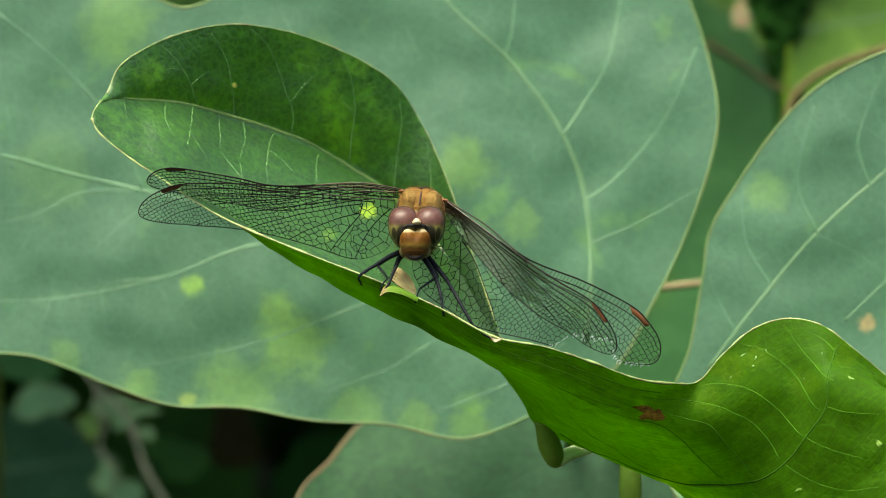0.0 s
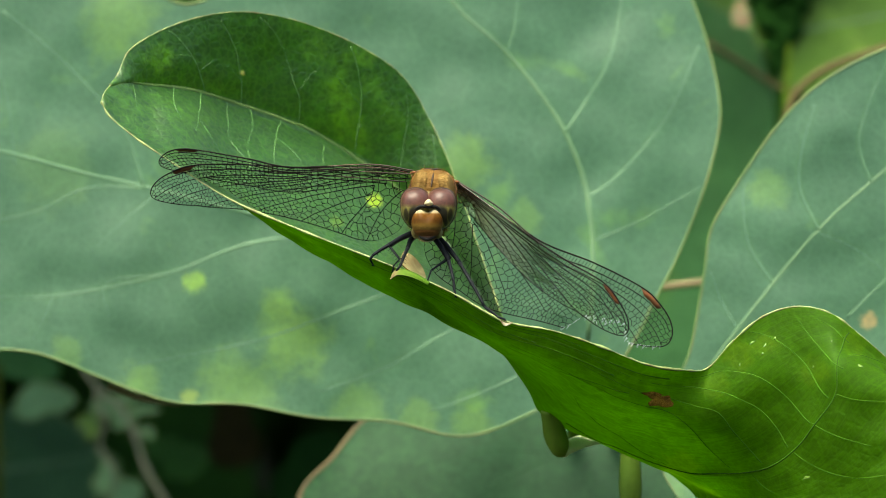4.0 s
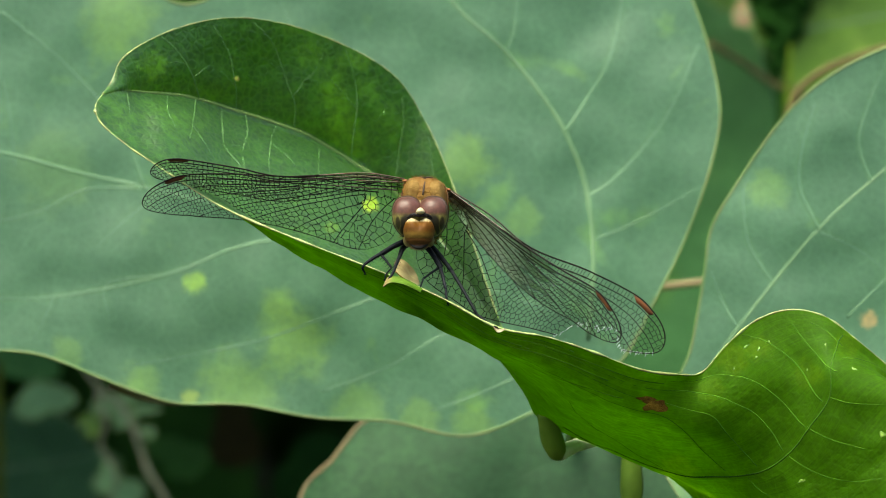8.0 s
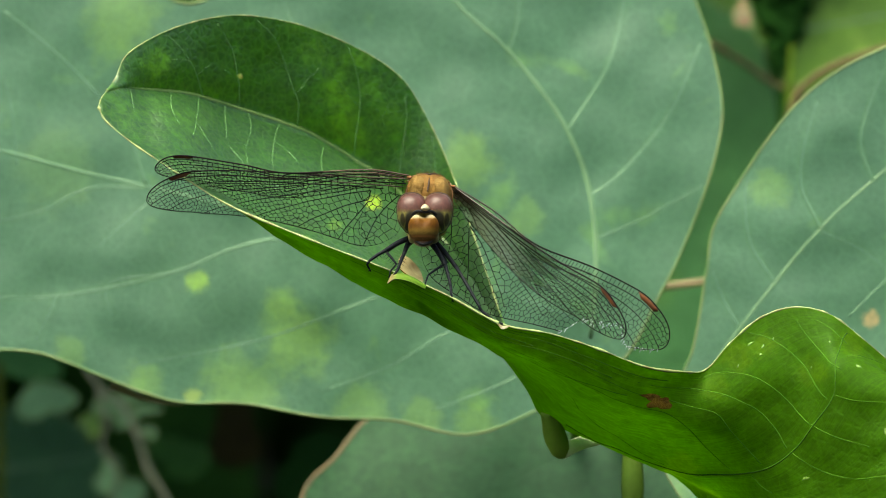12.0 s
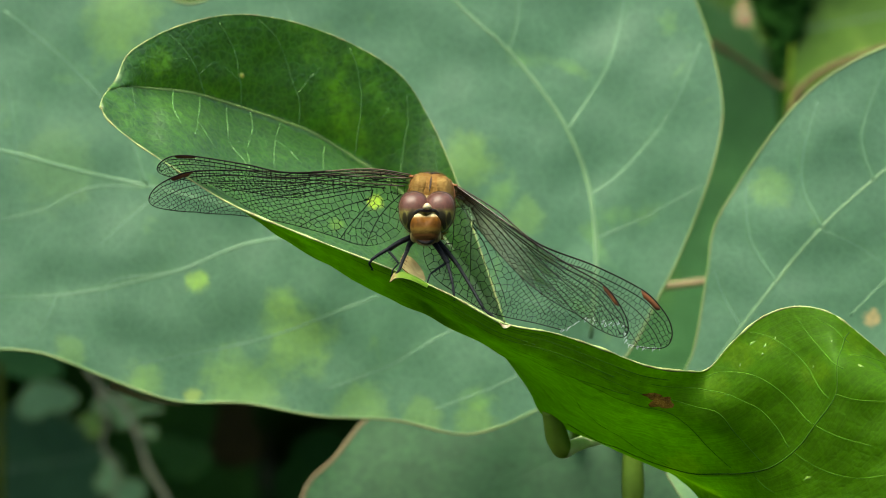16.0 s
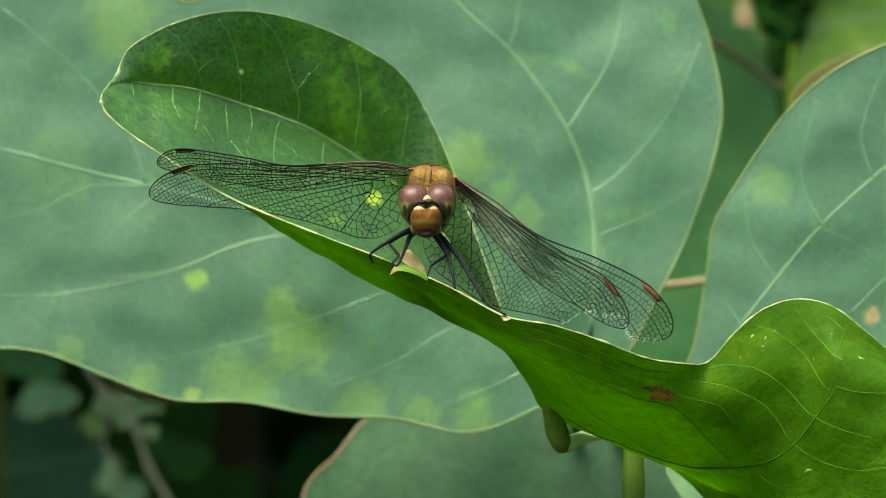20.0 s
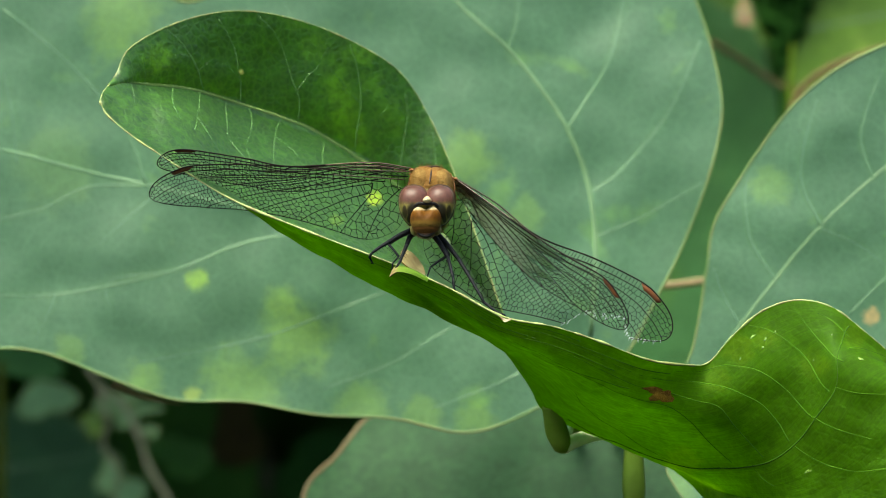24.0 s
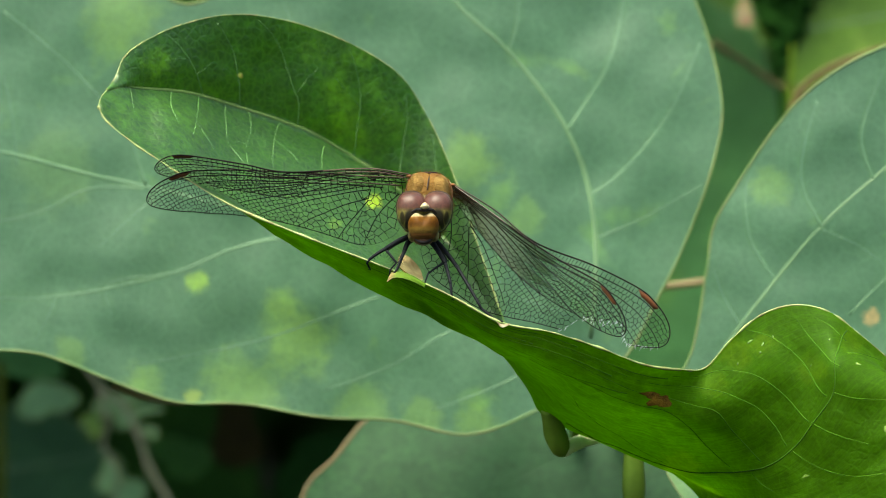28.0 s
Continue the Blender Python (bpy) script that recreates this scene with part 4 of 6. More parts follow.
# ---------------------------------------------------------------- dragonfly
def patterned(name, base, spots, dark, axis_x=0.0, rough=0.5, spec=0.25, sheen=0.0, wobble=0.02):
    """Bands along y with dark spots at given places (cm from the neck), the same on both sides of the midline."""
    m, nt, out = nodes(name)
    co = nt.nodes.new("ShaderNodeTexCoord").outputs["Object"]
    cm = nt.nodes.new("ShaderNodeVectorMath")
    cm.operation = "SCALE"
    cm.inputs["Scale"].default_value = 100.0
    nt.links.new(co, cm.inputs[0])
    sep = nt.nodes.new("ShaderNodeSeparateXYZ")
    nt.links.new(cm.outputs[0], sep.inputs[0])
    off = add(nt, "ShaderNodeMath")
    off.operation = "SUBTRACT"
    off.inputs[1].default_value = axis_x
    nt.links.new(sep.outputs["X"], off.inputs[0])
    ab = nt.nodes.new("ShaderNodeMath")
    ab.operation = "ABSOLUTE"
    nt.links.new(off.outputs[0], ab.inputs[0])
    nz = noise_tex(nt, co, 900, 4)
    wy = nt.nodes.new("ShaderNodeMath")
    wy.operation = "MULTIPLY_ADD"
    wy.inputs[1].default_value = 2 * wobble
    nt.links.new(nz, wy.inputs[0])
    nt.links.new(sep.outputs["Y"], wy.inputs[2])
    mr = nt.nodes.new("ShaderNodeMapRange")
    mr.inputs["From Min"].default_value, mr.inputs["From Max"].default_value = -0.35 + wobble, 0.25 + wobble
    nt.links.new(wy.outputs[0], mr.inputs["Value"])
    col = ramp(nt, mr.outputs[0], [((y + 0.35) / 0.6, t) for y, t in base])
    com = nt.nodes.new("ShaderNodeCombineXYZ")
    nt.links.new(ab.outputs[0], com.inputs["X"])
    nt.links.new(wy.outputs[0], com.inputs["Y"])
    nt.links.new(sep.outputs["Z"], com.inputs["Z"])
    for (x, y, z), (rx, ry, rz), amount in spots:
        sb = nt.nodes.new("ShaderNodeVectorMath")
        sb.operation = "SUBTRACT"
        sb.inputs[1].default_value = (x, y + wobble, z)
        nt.links.new(com.outputs[0], sb.inputs[0])
        dv = nt.nodes.new("ShaderNodeVectorMath")
        dv.operation = "DIVIDE"
        dv.inputs[1].default_value = (rx, ry, rz)
        nt.links.new(sb.outputs[0], dv.inputs[0])
        ln = nt.nodes.new("ShaderNodeVectorMath")
        ln.operation = "LENGTH"
        nt.links.new(dv.outputs[0], ln.inputs[0])
        sm = nt.nodes.new("ShaderNodeMapRange")
        sm.interpolation_type = "SMOOTHSTEP"
        for key, val in (("From Min", 1.15), ("From Max", 0.7), ("To Min", 0.0), ("To Max", amount)):
            sm.inputs[key].default_value = val
        nt.links.new(ln.outputs["Value"], sm.inputs["Value"])
        col = mixc(nt, sm.outputs[0], col, dark)
    fine = noise_tex(nt, co, 2600, 4, 0.65)
    col = mixc(nt, ramp(nt, fine, [(0.35, (0.35,) * 3), (0.6, (0, 0, 0))]), col, tuple(0.6 * v for v in dark))
    p = add(nt, "ShaderNodeBsdfPrincipled", Roughness=rough, Specular_IOR_Level=spec)
    p.inputs["Sheen Weight"].default_value = sheen
    bp = nt.nodes.new("ShaderNodeBump")
    bp.inputs["Strength"].default_value, bp.inputs["Distance"].default_value = 0.25, 0.0001
    nt.links.new(fine, bp.inputs["Height"])
    nt.links.new(bp.outputs[0], p.inputs["Normal"])
    nt.links.new(col, p.inputs["Base Color"])
    nt.links.new(p.outputs[0], out.inputs["Surface"])
    return m


PINK, OLIVE = (0.082, 0.031, 0.024), (0.165, 0.145, 0.038)
M_EYE = patterned("compound_eye", [(-0.30, OLIVE), (0.005, OLIVE), (0.025, (0.10, 0.065, 0.025)), (0.045, (0.075, 0.029, 0.021)), (0.12, PINK), (0.22, (0.060, 0.022, 0.016))],
                  [((0.145, -0.070, 0.42), (0.074, 0.105, 0.2), 0.97), ((0.115, -0.165, 0.36), (0.034, 0.040, 0.08), 0.95), ((0.190, -0.155, 0.36), (0.022, 0.060, 0.10), 0.95),
                   ((0.235, -0.080, 0.36), (0.030, 0.085, 0.09), 0.9), ((0.265, -0.15, 0.26), (0.020, 0.075, 0.10), 0.9), ((0.165, -0.215, 0.25), (0.10, 0.020, 0.12), 0.85)],
                  (0.010, 0.008, 0.005), -0.012, rough=0.38, spec=0.26)
M_RIM = plain("eye_rim", (0.020, 0.010, 0.008), (0.035, 0.018, 0.010), 900, 0.5, 0.2)
M_FACE = patterned("face", [(-0.34, (0.055, 0.026, 0.008)), (-0.27, (0.12, 0.055, 0.018)), (-0.235, (0.055, 0.024, 0.005)), (-0.215, (0.135, 0.085, 0.020)), (-0.175, (0.115, 0.064, 0.012)), (-0.155, (0.085, 0.040, 0.006)),
                            (-0.13, (0.066, 0.025, 0.003)), (-0.085, (0.088, 0.034, 0.003)), (-0.060, (0.115, 0.050, 0.008)), (-0.042, (0.34, 0.27, 0.15)), (0.02, (0.44, 0.39, 0.27))],
                   [((0.135, -0.14, 0.5), (0.016, 0.04, 0.06), 0.6), ((0.0, -0.255, 0.5), (0.08, 0.012, 0.2), 0.6),
                    ((0.0, -0.12, 0.6), (0.012, 0.05, 0.1), 0.3)],
                   (0.045, 0.018, 0.004), -0.022, rough=0.55, spec=0.07, wobble=0.012)
M_LABRUM = plain("labrum", (0.15, 0.070, 0.036), (0.075, 0.032, 0.014), 1200, 0.4, 0.3)
M_CHEEK = plain("cheek", (0.17, 0.135, 0.042), (0.085, 0.060, 0.016), 1300, 0.5)
M_CREAM = plain("cream", (0.45, 0.40, 0.25), (0.38, 0.31, 0.16), 1500, 0.35)
M_BLACK = plain("black_chitin", (0.006, 0.005, 0.006), (0.012, 0.010, 0.010), 900, 0.55, 0.12)
M_JAW = plain("jaw", (0.07, 0.028, 0.010), (0.04, 0.018, 0.009), 900, 0.7, 0.08)
M_THORAX = plain("thorax_fur", (0.160, 0.080, 0.011), (0.085, 0.036, 0.004), 420, 0.65, 0.2, bump=0.8)
M_LOBE = plain("thorax_lobe", (0.215, 0.132, 0.040), (0.095, 0.047, 0.008), 800, 0.7, 0.1, bump=0.8)
M_RUST = plain("rust_chitin", (0.16, 0.050, 0.012), (0.06, 0.020, 0.008), 1200, 0.5)
M_HAIR = plain("golden_hair", (0.19, 0.11, 0.022), (0.12, 0.058, 0.010), 900, 0.6, 0.2)
M_ABDOMEN = plain("abdomen", (0.20, 0.06, 0.01), (0.12, 0.035, 0.008), 500, 0.4)
M_LEG = plain("leg_black", (0.004, 0.005, 0.007), (0.008, 0.009, 0.012), 900, 0.55, 0.08)
M_WVEIN = plain("wing_vein", (0.004, 0.003, 0.002), (0.010, 0.006, 0.004), 600, 0.6, 0.10)
M_WVEIN_RUST = plain("wing_vein_rust", (0.055, 0.020, 0.006), (0.024, 0.010, 0.005), 600, 0.4)
M_STIGMA = plain("stigma", (0.115, 0.040, 0.012), (0.060, 0.021, 0.008), 900, 0.6, 0.2)


def membrane_material():
    m, nt, out = nodes("wing_membrane")
    t = nt.nodes.new("ShaderNodeBsdfTransparent")
    t.inputs["Color"].default_value = (0.975, 0.98, 0.965, 1)
    g = add(nt, "ShaderNodeBsdfGlossy", Roughness=0.3)
    g.inputs["Color"].default_value = (0.9, 0.95, 0.95, 1)
    co = nt.nodes.new("ShaderNodeTexCoord").outputs["Object"]
    bp = nt.nodes.new("ShaderNodeBump")
    bp.inputs["Strength"].default_value, bp.inputs["Distance"].default_value = 0.5, 0.0003
    nt.links.new(noise_tex(nt, co, 900, 2), bp.inputs["Height"])
    nt.links.new(bp.outputs[0], g.inputs["Normal"])
    fr = add(nt, "ShaderNodeFresnel", IOR=1.22)
    mx = nt.nodes.new("ShaderNodeMixShader")
    nt.links.new(fr.outputs[0], mx.inputs[0])
    nt.links.new(t.outputs[0], mx.inputs[1])
    nt.links.new(g.outputs[0], mx.inputs[2])
    nt.links.new(mx.outputs[0], out.inputs["Surface"])
    return m


M_MEMBRANE = membrane_material()

THORAX = (-0.158, 0.541, -0.35)
NECK = (-0.193, 0.416, 0.05)
dragonfly = thing("dragonfly", THORAX, "golden-brown darter dragonfly with red-brown eyes perched on the leaf rim", "dragonfly")


def hinged(ob, at):
    """Moves a part's origin to the point at (bench cm)."""
    d = (Vector(at) - Vector(dragonfly["pivot_cm"])) * CM
    for v in ob.data.vertices:
        v.co -= d
    ob.location = d
    return ob


# thorax, with its two front lobes, keel, seams and fur
def slant(v):
    """The thorax leans: one shoulder lower, the top narrower."""
    d = v - Vector(THORAX)
    return Vector(THORAX) + Vector((d.x * (1 - 0.28 * max(0.0, d.y)), d.y - 0.07 * d.x, d.z))


bm = bmesh.new()
ball(bm, (-0.158, 0.553, -0.35), (0.262, 0.295, 0.46), None, 36, 26, 0.68)
for v in bm.verts:
    v.co = slant(v.co)
thorax = part("thorax", bm, M_THORAX, dragonfly, "furry golden-brown thorax")
for sgn in (-1, 1):
    bm = bmesh.new()
    ball(bm, Vector(THORAX) + Vector((sgn * 0.122, 0.085, 0.0)), (0.112, 0.200, 0.458), pose(0, 0, 0, 0, 0, sgn * 4), 28, 22, 0.62)
    for v in bm.verts:
        v.co = slant(v.co) + Vector((0, 0, 0.006 * noise.noise(v.co * 16)))
    part("lobe", bm, M_LOBE, thorax, "pale golden front lobe")
bm = bmesh.new()
tube(bm, [Vector(THORAX) + Vector((0.012 - 0.03 * t, 0.020 + 0.292 * math.cos(radians(lerp(24, 72, t))), 0.545 * math.sin(radians(lerp(24, 72, t))))) for t in np.linspace(0, 1, 16)],
     lambda t: lerp(0.011, 0.008, t), 6)
part("keel", bm, M_RIM, thorax, "dark keel line")
for sgn in (-1, 1):
    bm = bmesh.new()
    tube(bm, curve_points([Vector(THORAX) + Vector((0.0, 0.290, 0.26)), Vector(THORAX) + Vector((sgn * 0.03, 0.300, 0.18)), Vector(THORAX) + Vector((sgn * 0.085, 0.298, 0.10))], 8), 0.011, 5)
    part("keel_fork", bm, M_RIM, thorax)
    bm = bmesh.new()
    tube(bm, curve_points([(THORAX[0] + sgn * 0.215, THORAX[1] + 0.20, -0.2), (THORAX[0] + sgn * 0.248, THORAX[1] + 0.1, -0.05), (THORAX[0] + sgn * 0.24, THORAX[1] - 0.02, 0.0)], 10), 0.008, 5)
    part("seam", bm, M_JAW, thorax)
# hinge plates along the top, rusty and golden
rnd = random.Random(9)
for k in range(26):
    t = k / 25
    x = lerp(-0.235, 0.235, t)
    bm = bmesh.new()
    c0 = slant(Vector(THORAX) + Vector((x, 0.272 + rnd.uniform(-0.012, 0.02) - 0.9 * max(0, abs(x) - 0.16), rnd.uniform(-0.05, 0.16))))
    ball(bm, c0, (rnd.uniform(0.014, 0.03), rnd.uniform(0.010, 0.020), rnd.uniform(0.03, 0.05)), pose(0, 0, 0, 0, 0, rnd.uniform(-40, 40)), 9, 6)
    part("hinge_plate", bm, (M_RUST, M_RUST, M_LOBE, M_RIM, M_CREAM)[(0, 2, 1, 3, 0, 1, 2, 0, 3, 1, 0, 2, 4)[k % 13]], thorax)
bm = bmesh.new()
rnd = random.Random(4)
for k in range(1100):
    a, b = rnd.uniform(0, math.tau), rnd.uniform(-0.75, 1)
    d = Vector((math.cos(a) * math.sqrt(1 - b * b), b, abs(math.sin(a)) * math.sqrt(1 - b * b)))
    d = Vector([math.copysign(abs(x) ** 0.75, x) for x in d])
    root = slant(Vector(THORAX) + Vector((d.x * 0.255, d.y * 0.288 + 0.01, d.z * 0.45)))
    tip = root + (d.normalized() + Vector((rnd.uniform(-.5, .5), rnd.uniform(-.5, .5), rnd.uniform(-.5, .5)))) * rnd.uniform(0.02, 0.05)
    tube(bm, [root, lerp(root, tip, 0.5), tip], lambda t: 0.0020 * (1 - 0.8 * t), 3, cap=False)
part("fur", bm, M_HAIR, thorax, "fine golden hairs", kind="stuff")
# breast between the legs
bm = bmesh.new()
ball(bm, (-0.194, 0.285, -0.22), (0.185, 0.175, 0.27), None, 26, 18, 0.85)
part("breast", bm, M_THORAX, thorax, "golden-brown furry breast")
bm = bmesh.new()
rnd = random.Random(14)
for k in range(420):
    a = rnd.uniform(math.pi * 0.9, math.pi * 2.1)
    root = Vector((-0.194, 0.272, -0.15)) + Vector((0.175 * math.cos(a), 0.165 * math.sin(a), rnd.uniform(-0.1, 0.12)))
    tip = root + Vector((math.cos(a), math.sin(a), rnd.uniform(-.3, .6))) * rnd.uniform(0.03, 0.07) + Vector((rnd.uniform(-.02, .02), rnd.uniform(-.02, .02), 0))
    tube(bm, [root, tip], lambda t: 0.0024 * (1 - 0.8 * t), 3, cap=False)
part("breast_fur", bm, M_HAIR, thorax, "pale golden hairs", kind="stuff")

# wing roots
for x, y in ((722, 308), (800, 324)):
    bm = bmesh.new()
    px = lerp(-0.37, 0.097, (x - 722) / 78)
    ball(bm, (px, (441 - y) * 0.00605, -0.4), (0.035, 0.022, 0.16), None, 12, 8)
    part("wing_root", bm, M_ABDOMEN, thorax)

# abdomen, straight back from the thorax
for k in range(10):
    z0 = -0.72 - 0.245 * k
    c = Vector((THORAX[0] + 0.004 * k, THORAX[1] - 0.03 - 0.01 * k, z0 - 0.13))
    bm = bmesh.new()
    r = 0.135 - 0.012 * abs(k - 4.5) + (0.02 if k == 0 else 0)
    ball(bm, c, (r, r * 0.95, 0.155), None, 16, 10, 0.75)
    part("abdomen_segment", bm, M_ABDOMEN, dragonfly)

# head
MID = (-0.204, 0.414, 0.25)
bm = bmesh.new()
ball(bm, (-0.204, 0.391, 0.14), (0.298, 0.208, 0.14), None, 30, 18, 0.9)
head = hinged(part("head", bm, M_CHEEK, dragonfly), NECK)


def eye_shape(bm, centre, sg, inner, outer, high, deep, power=0.86):
    """A bulging eye, wider towards the midline, its upper arch fuller than the lower."""
    ball(bm, (0, 0, 0), (1, 1, 1), None, 44, 32, power)
    for v in bm.verts:
        p = v.co.copy()
        wide = inner if p.x * sg < 0 else outer
        drop = 1.0 if p.y > 0 else 1.0 - 0.10 * p.y
        q = Vector((p.x * wide * (1.0 - 0.10 * max(0.0, -p.y)), p.y * high * drop, p.z * deep))
        v.co = Vector(centre) + pose(0, 0, 0, 0, 9 * sg, -7 * sg).to_3x3() @ q


for sg in (-1, 1):
    c0 = Vector(MID) + Vector((sg * 0.142, 0.010, 0.0))
    bm = bmesh.new()
    eye_shape(bm, c0, sg, 0.182, 0.148, 0.205, 0.195)
    eye = part("eye", bm, M_EYE, head, "red-brown compound eye, olive with black marks below")
    bm = bmesh.new()
    eye_shape(bm, c0 + Vector((0, 0.002, -0.07)), sg, 0.185, 0.158, 0.216, 0.15)
    part("eye_rim", bm, M_RIM, eye, "thin dark rim of the eye")

bm = bmesh.new()
ball(bm, (0, 0, 0), (1, 1, 1), None, 48, 34, 0.86)
for v in bm.verts:
    d = v.co.copy()
    top = max(0.0, d.y)
    x = d.x * 0.167 * (1 - 0.10 * max(0.0, -d.y))
    dip = math.exp(-(x / 0.050) ** 2)
    r = 1 - 0.05 * math.exp(-((d.y + 0.36) / 0.07) ** 2) - 0.06 * math.exp(-((d.y + 0.72) / 0.06) ** 2)
    v.co = Vector((-0.215, 0.251, 0.4)) + Vector((x * r, d.y * 0.172 - 0.052 * dip * top, (d.z * 0.185 - 0.03 * dip * (top + 0.15)) * r))
face = part("face", bm, M_FACE, head, "orange-brown face with a cream heart-shaped upper band")
bm = bmesh.new()
ball(bm, (-0.215, 0.149, 0.42), (0.098, 0.056, 0.112), pose(0, 0, 0, 25, 0, 0), 24, 14, 0.85)
part("labrum", bm, M_LABRUM, face, "brown upper lip")
bm = bmesh.new()
tube(bm, curve_points([(-0.323, 0.161, 0.44), (-0.274, 0.107, 0.5), (-0.215, 0.089, 0.52), (-0.155, 0.107, 0.5), (-0.102, 0.161, 0.44)], 16), lambda t: 0.010 + 0.010 * math.sin(t * math.pi), 6)
part("mouth", bm, M_BLACK, face, "dark mouth line")
bm = bmesh.new()
ball(bm, (-0.216, 0.114, 0.33), (0.105, 0.055, 0.14), None, 20, 12)
part("labium", bm, M_LABRUM, face, "brown lower lip")
for sg in (-1, 1):
    bm = bmesh.new()
    ball(bm, Vector((-0.216, 0.186, 0.3)) + Vector((sg * 0.10, -0.01, 0)), (0.065, 0.085, 0.12), pose(0, 0, 0, 0, 0, sg * 18), 16, 10)
    part("cheek", bm, M_CHEEK, face, "pale olive cheek")
bm = bmesh.new()
tube(bm, curve_points([(-0.365, 0.383, 0.42), (-0.329, 0.412, 0.44), (-0.275, 0.436, 0.46), (-0.203, 0.430, 0.475), (-0.131, 0.433, 0.46), (-0.084, 0.406, 0.44), (-0.048, 0.377, 0.42)], 30), lambda t: 0.005 + 0.014 * math.sin(t * math.pi) ** 0.7, 8)
part("brow_band", bm, M_BLACK, head, "black band over the face")
bm = bmesh.new()
ball(bm, (0, 0, 0), (1, 1, 1), None, 24, 16, 0.85)
for v in bm.verts:
    d = v.co.copy()
    v.co = Vector((-0.200, 0.475, 0.46)) + Vector((d.x * lerp(0.062, 0.026, (d.y + 1) / 2), d.y * 0.038 + 0.008 * abs(d.x) * (d.y < 0), d.z * 0.085))
part("vertex", bm, M_CREAM, head, "cream-coloured triangular knob between the eyes")
for sgn in (-1, 1):
    bm = bmesh.new()
    base = Vector((-0.203, 0.411, 0.56)) + Vector((sgn * 0.05, 0, 0))
    tube(bm, [base, base + Vector((sgn * 0.015, 0.01, 0.03)), base + Vector((sgn * 0.035, 0.03, 0.08))], lambda t: 0.005 * (1 - 0.7 * t), 5)
    part("antenna", bm, M_BLACK, head)

# legs
LEGS = [[(-0.349, 0.162, 0.15), (-0.615, 0.024, 0.45), (-0.788, -0.089, 0.5), (-0.811, -0.131, 0.5), (-0.783, -0.185, 0.4)],
        [(-0.373, 0.102, 0.1), (-0.420, -0.006, 0.3), (-0.489, -0.185, 0.52), (-0.518, -0.226, 0.55), (-0.537, -0.256, 0.52)],
        [(-0.387, 0.139, -0.1), (-0.613, 0.006, 0.15), (-0.503, -0.126, 0.35), (-0.567, -0.197, 0.45), (-0.573, -0.251, 0.45)],
        [(-0.132, 0.102, 0.1), (0.018, -0.138, 0.35), (0.072, -0.352, 0.55), (0.077, -0.429, 0.6), (0.095, -0.506, 0.62)],
        [(-0.121, 0.127, -0.1), (0.030, -0.108, 0.25), (-0.167, -0.239, 0.45), (-0.185, -0.292, 0.55), (-0.209, -0.369, 0.56)],
        [(-0.097, 0.115, 0), (0.132, -0.156, 0.3), (0.399, -0.613, 0.62), (0.535, -0.719, 0.7), (0.617, -0.748, 0.74)]]
for k, leg in enumerate(LEGS):
    thin = 0.7 if k in (2, 4) else 1.0
    a = [Vector(p) for p in leg]
    bm = bmesh.new()
    tube(bm, curve_points([a[0], lerp(a[0], a[1], 0.5) + Vector((0, 0.012, 0)), a[1]], 10), lambda t: thin * lerp(0.032, 0.023, t), 8)
    lg = part("leg", bm, M_LEG, dragonfly, "black spiny leg")
    bm = bmesh.new()
    tube(bm, [lerp(Vector((-0.194, 0.261, -0.2)), a[0], 0.35), lerp(Vector((-0.194, 0.261, -0.2)), a[0], 0.75), a[0]], lambda t: thin * lerp(0.055, 0.034, t), 9)
    part("coxa", bm, M_RIM, lg, "dark brown leg root")
    bm = bmesh.new()
    ax = (a[2] - a[1])
    tube(bm, curve_points([a[1], lerp(a[1], a[2], 0.5) + Vector((0, 0.006, 0.01)), a[2]], 10), lambda t: thin * lerp(0.021, 0.015, t), 8)
    part("tibia", bm, M_LEG, lg)
    bm = bmesh.new()
    for j in range(9):
        root = lerp(a[1], a[2], 0.12 + 0.09 * j)
        s = Vector((1 if j % 2 else -1, -0.5, 0.5)).normalized()
        tube(bm, [root, root + s * 0.05 + ax.normalized() * 0.025], lambda t: 0.0055 * (1 - 0.7 * t), 3, cap=False)
    part("spines", bm, M_LEG, lg, kind="stuff")
    bm = bmesh.new()
    tube(bm, [a[2], lerp(a[2], a[3], 0.5), a[3], lerp(a[3], a[4], 0.6), a[4]], lambda t: thin * lerp(0.015, 0.010, t), 6)
    tube(bm, [a[4], a[4] + Vector((0.012, -0.02, -0.01))], 0.006, 4)
    tube(bm, [a[4], a[4] + Vector((-0.014, -0.016, -0.008))], 0.006, 4)
    part("tarsus", bm, M_LEG, lg)


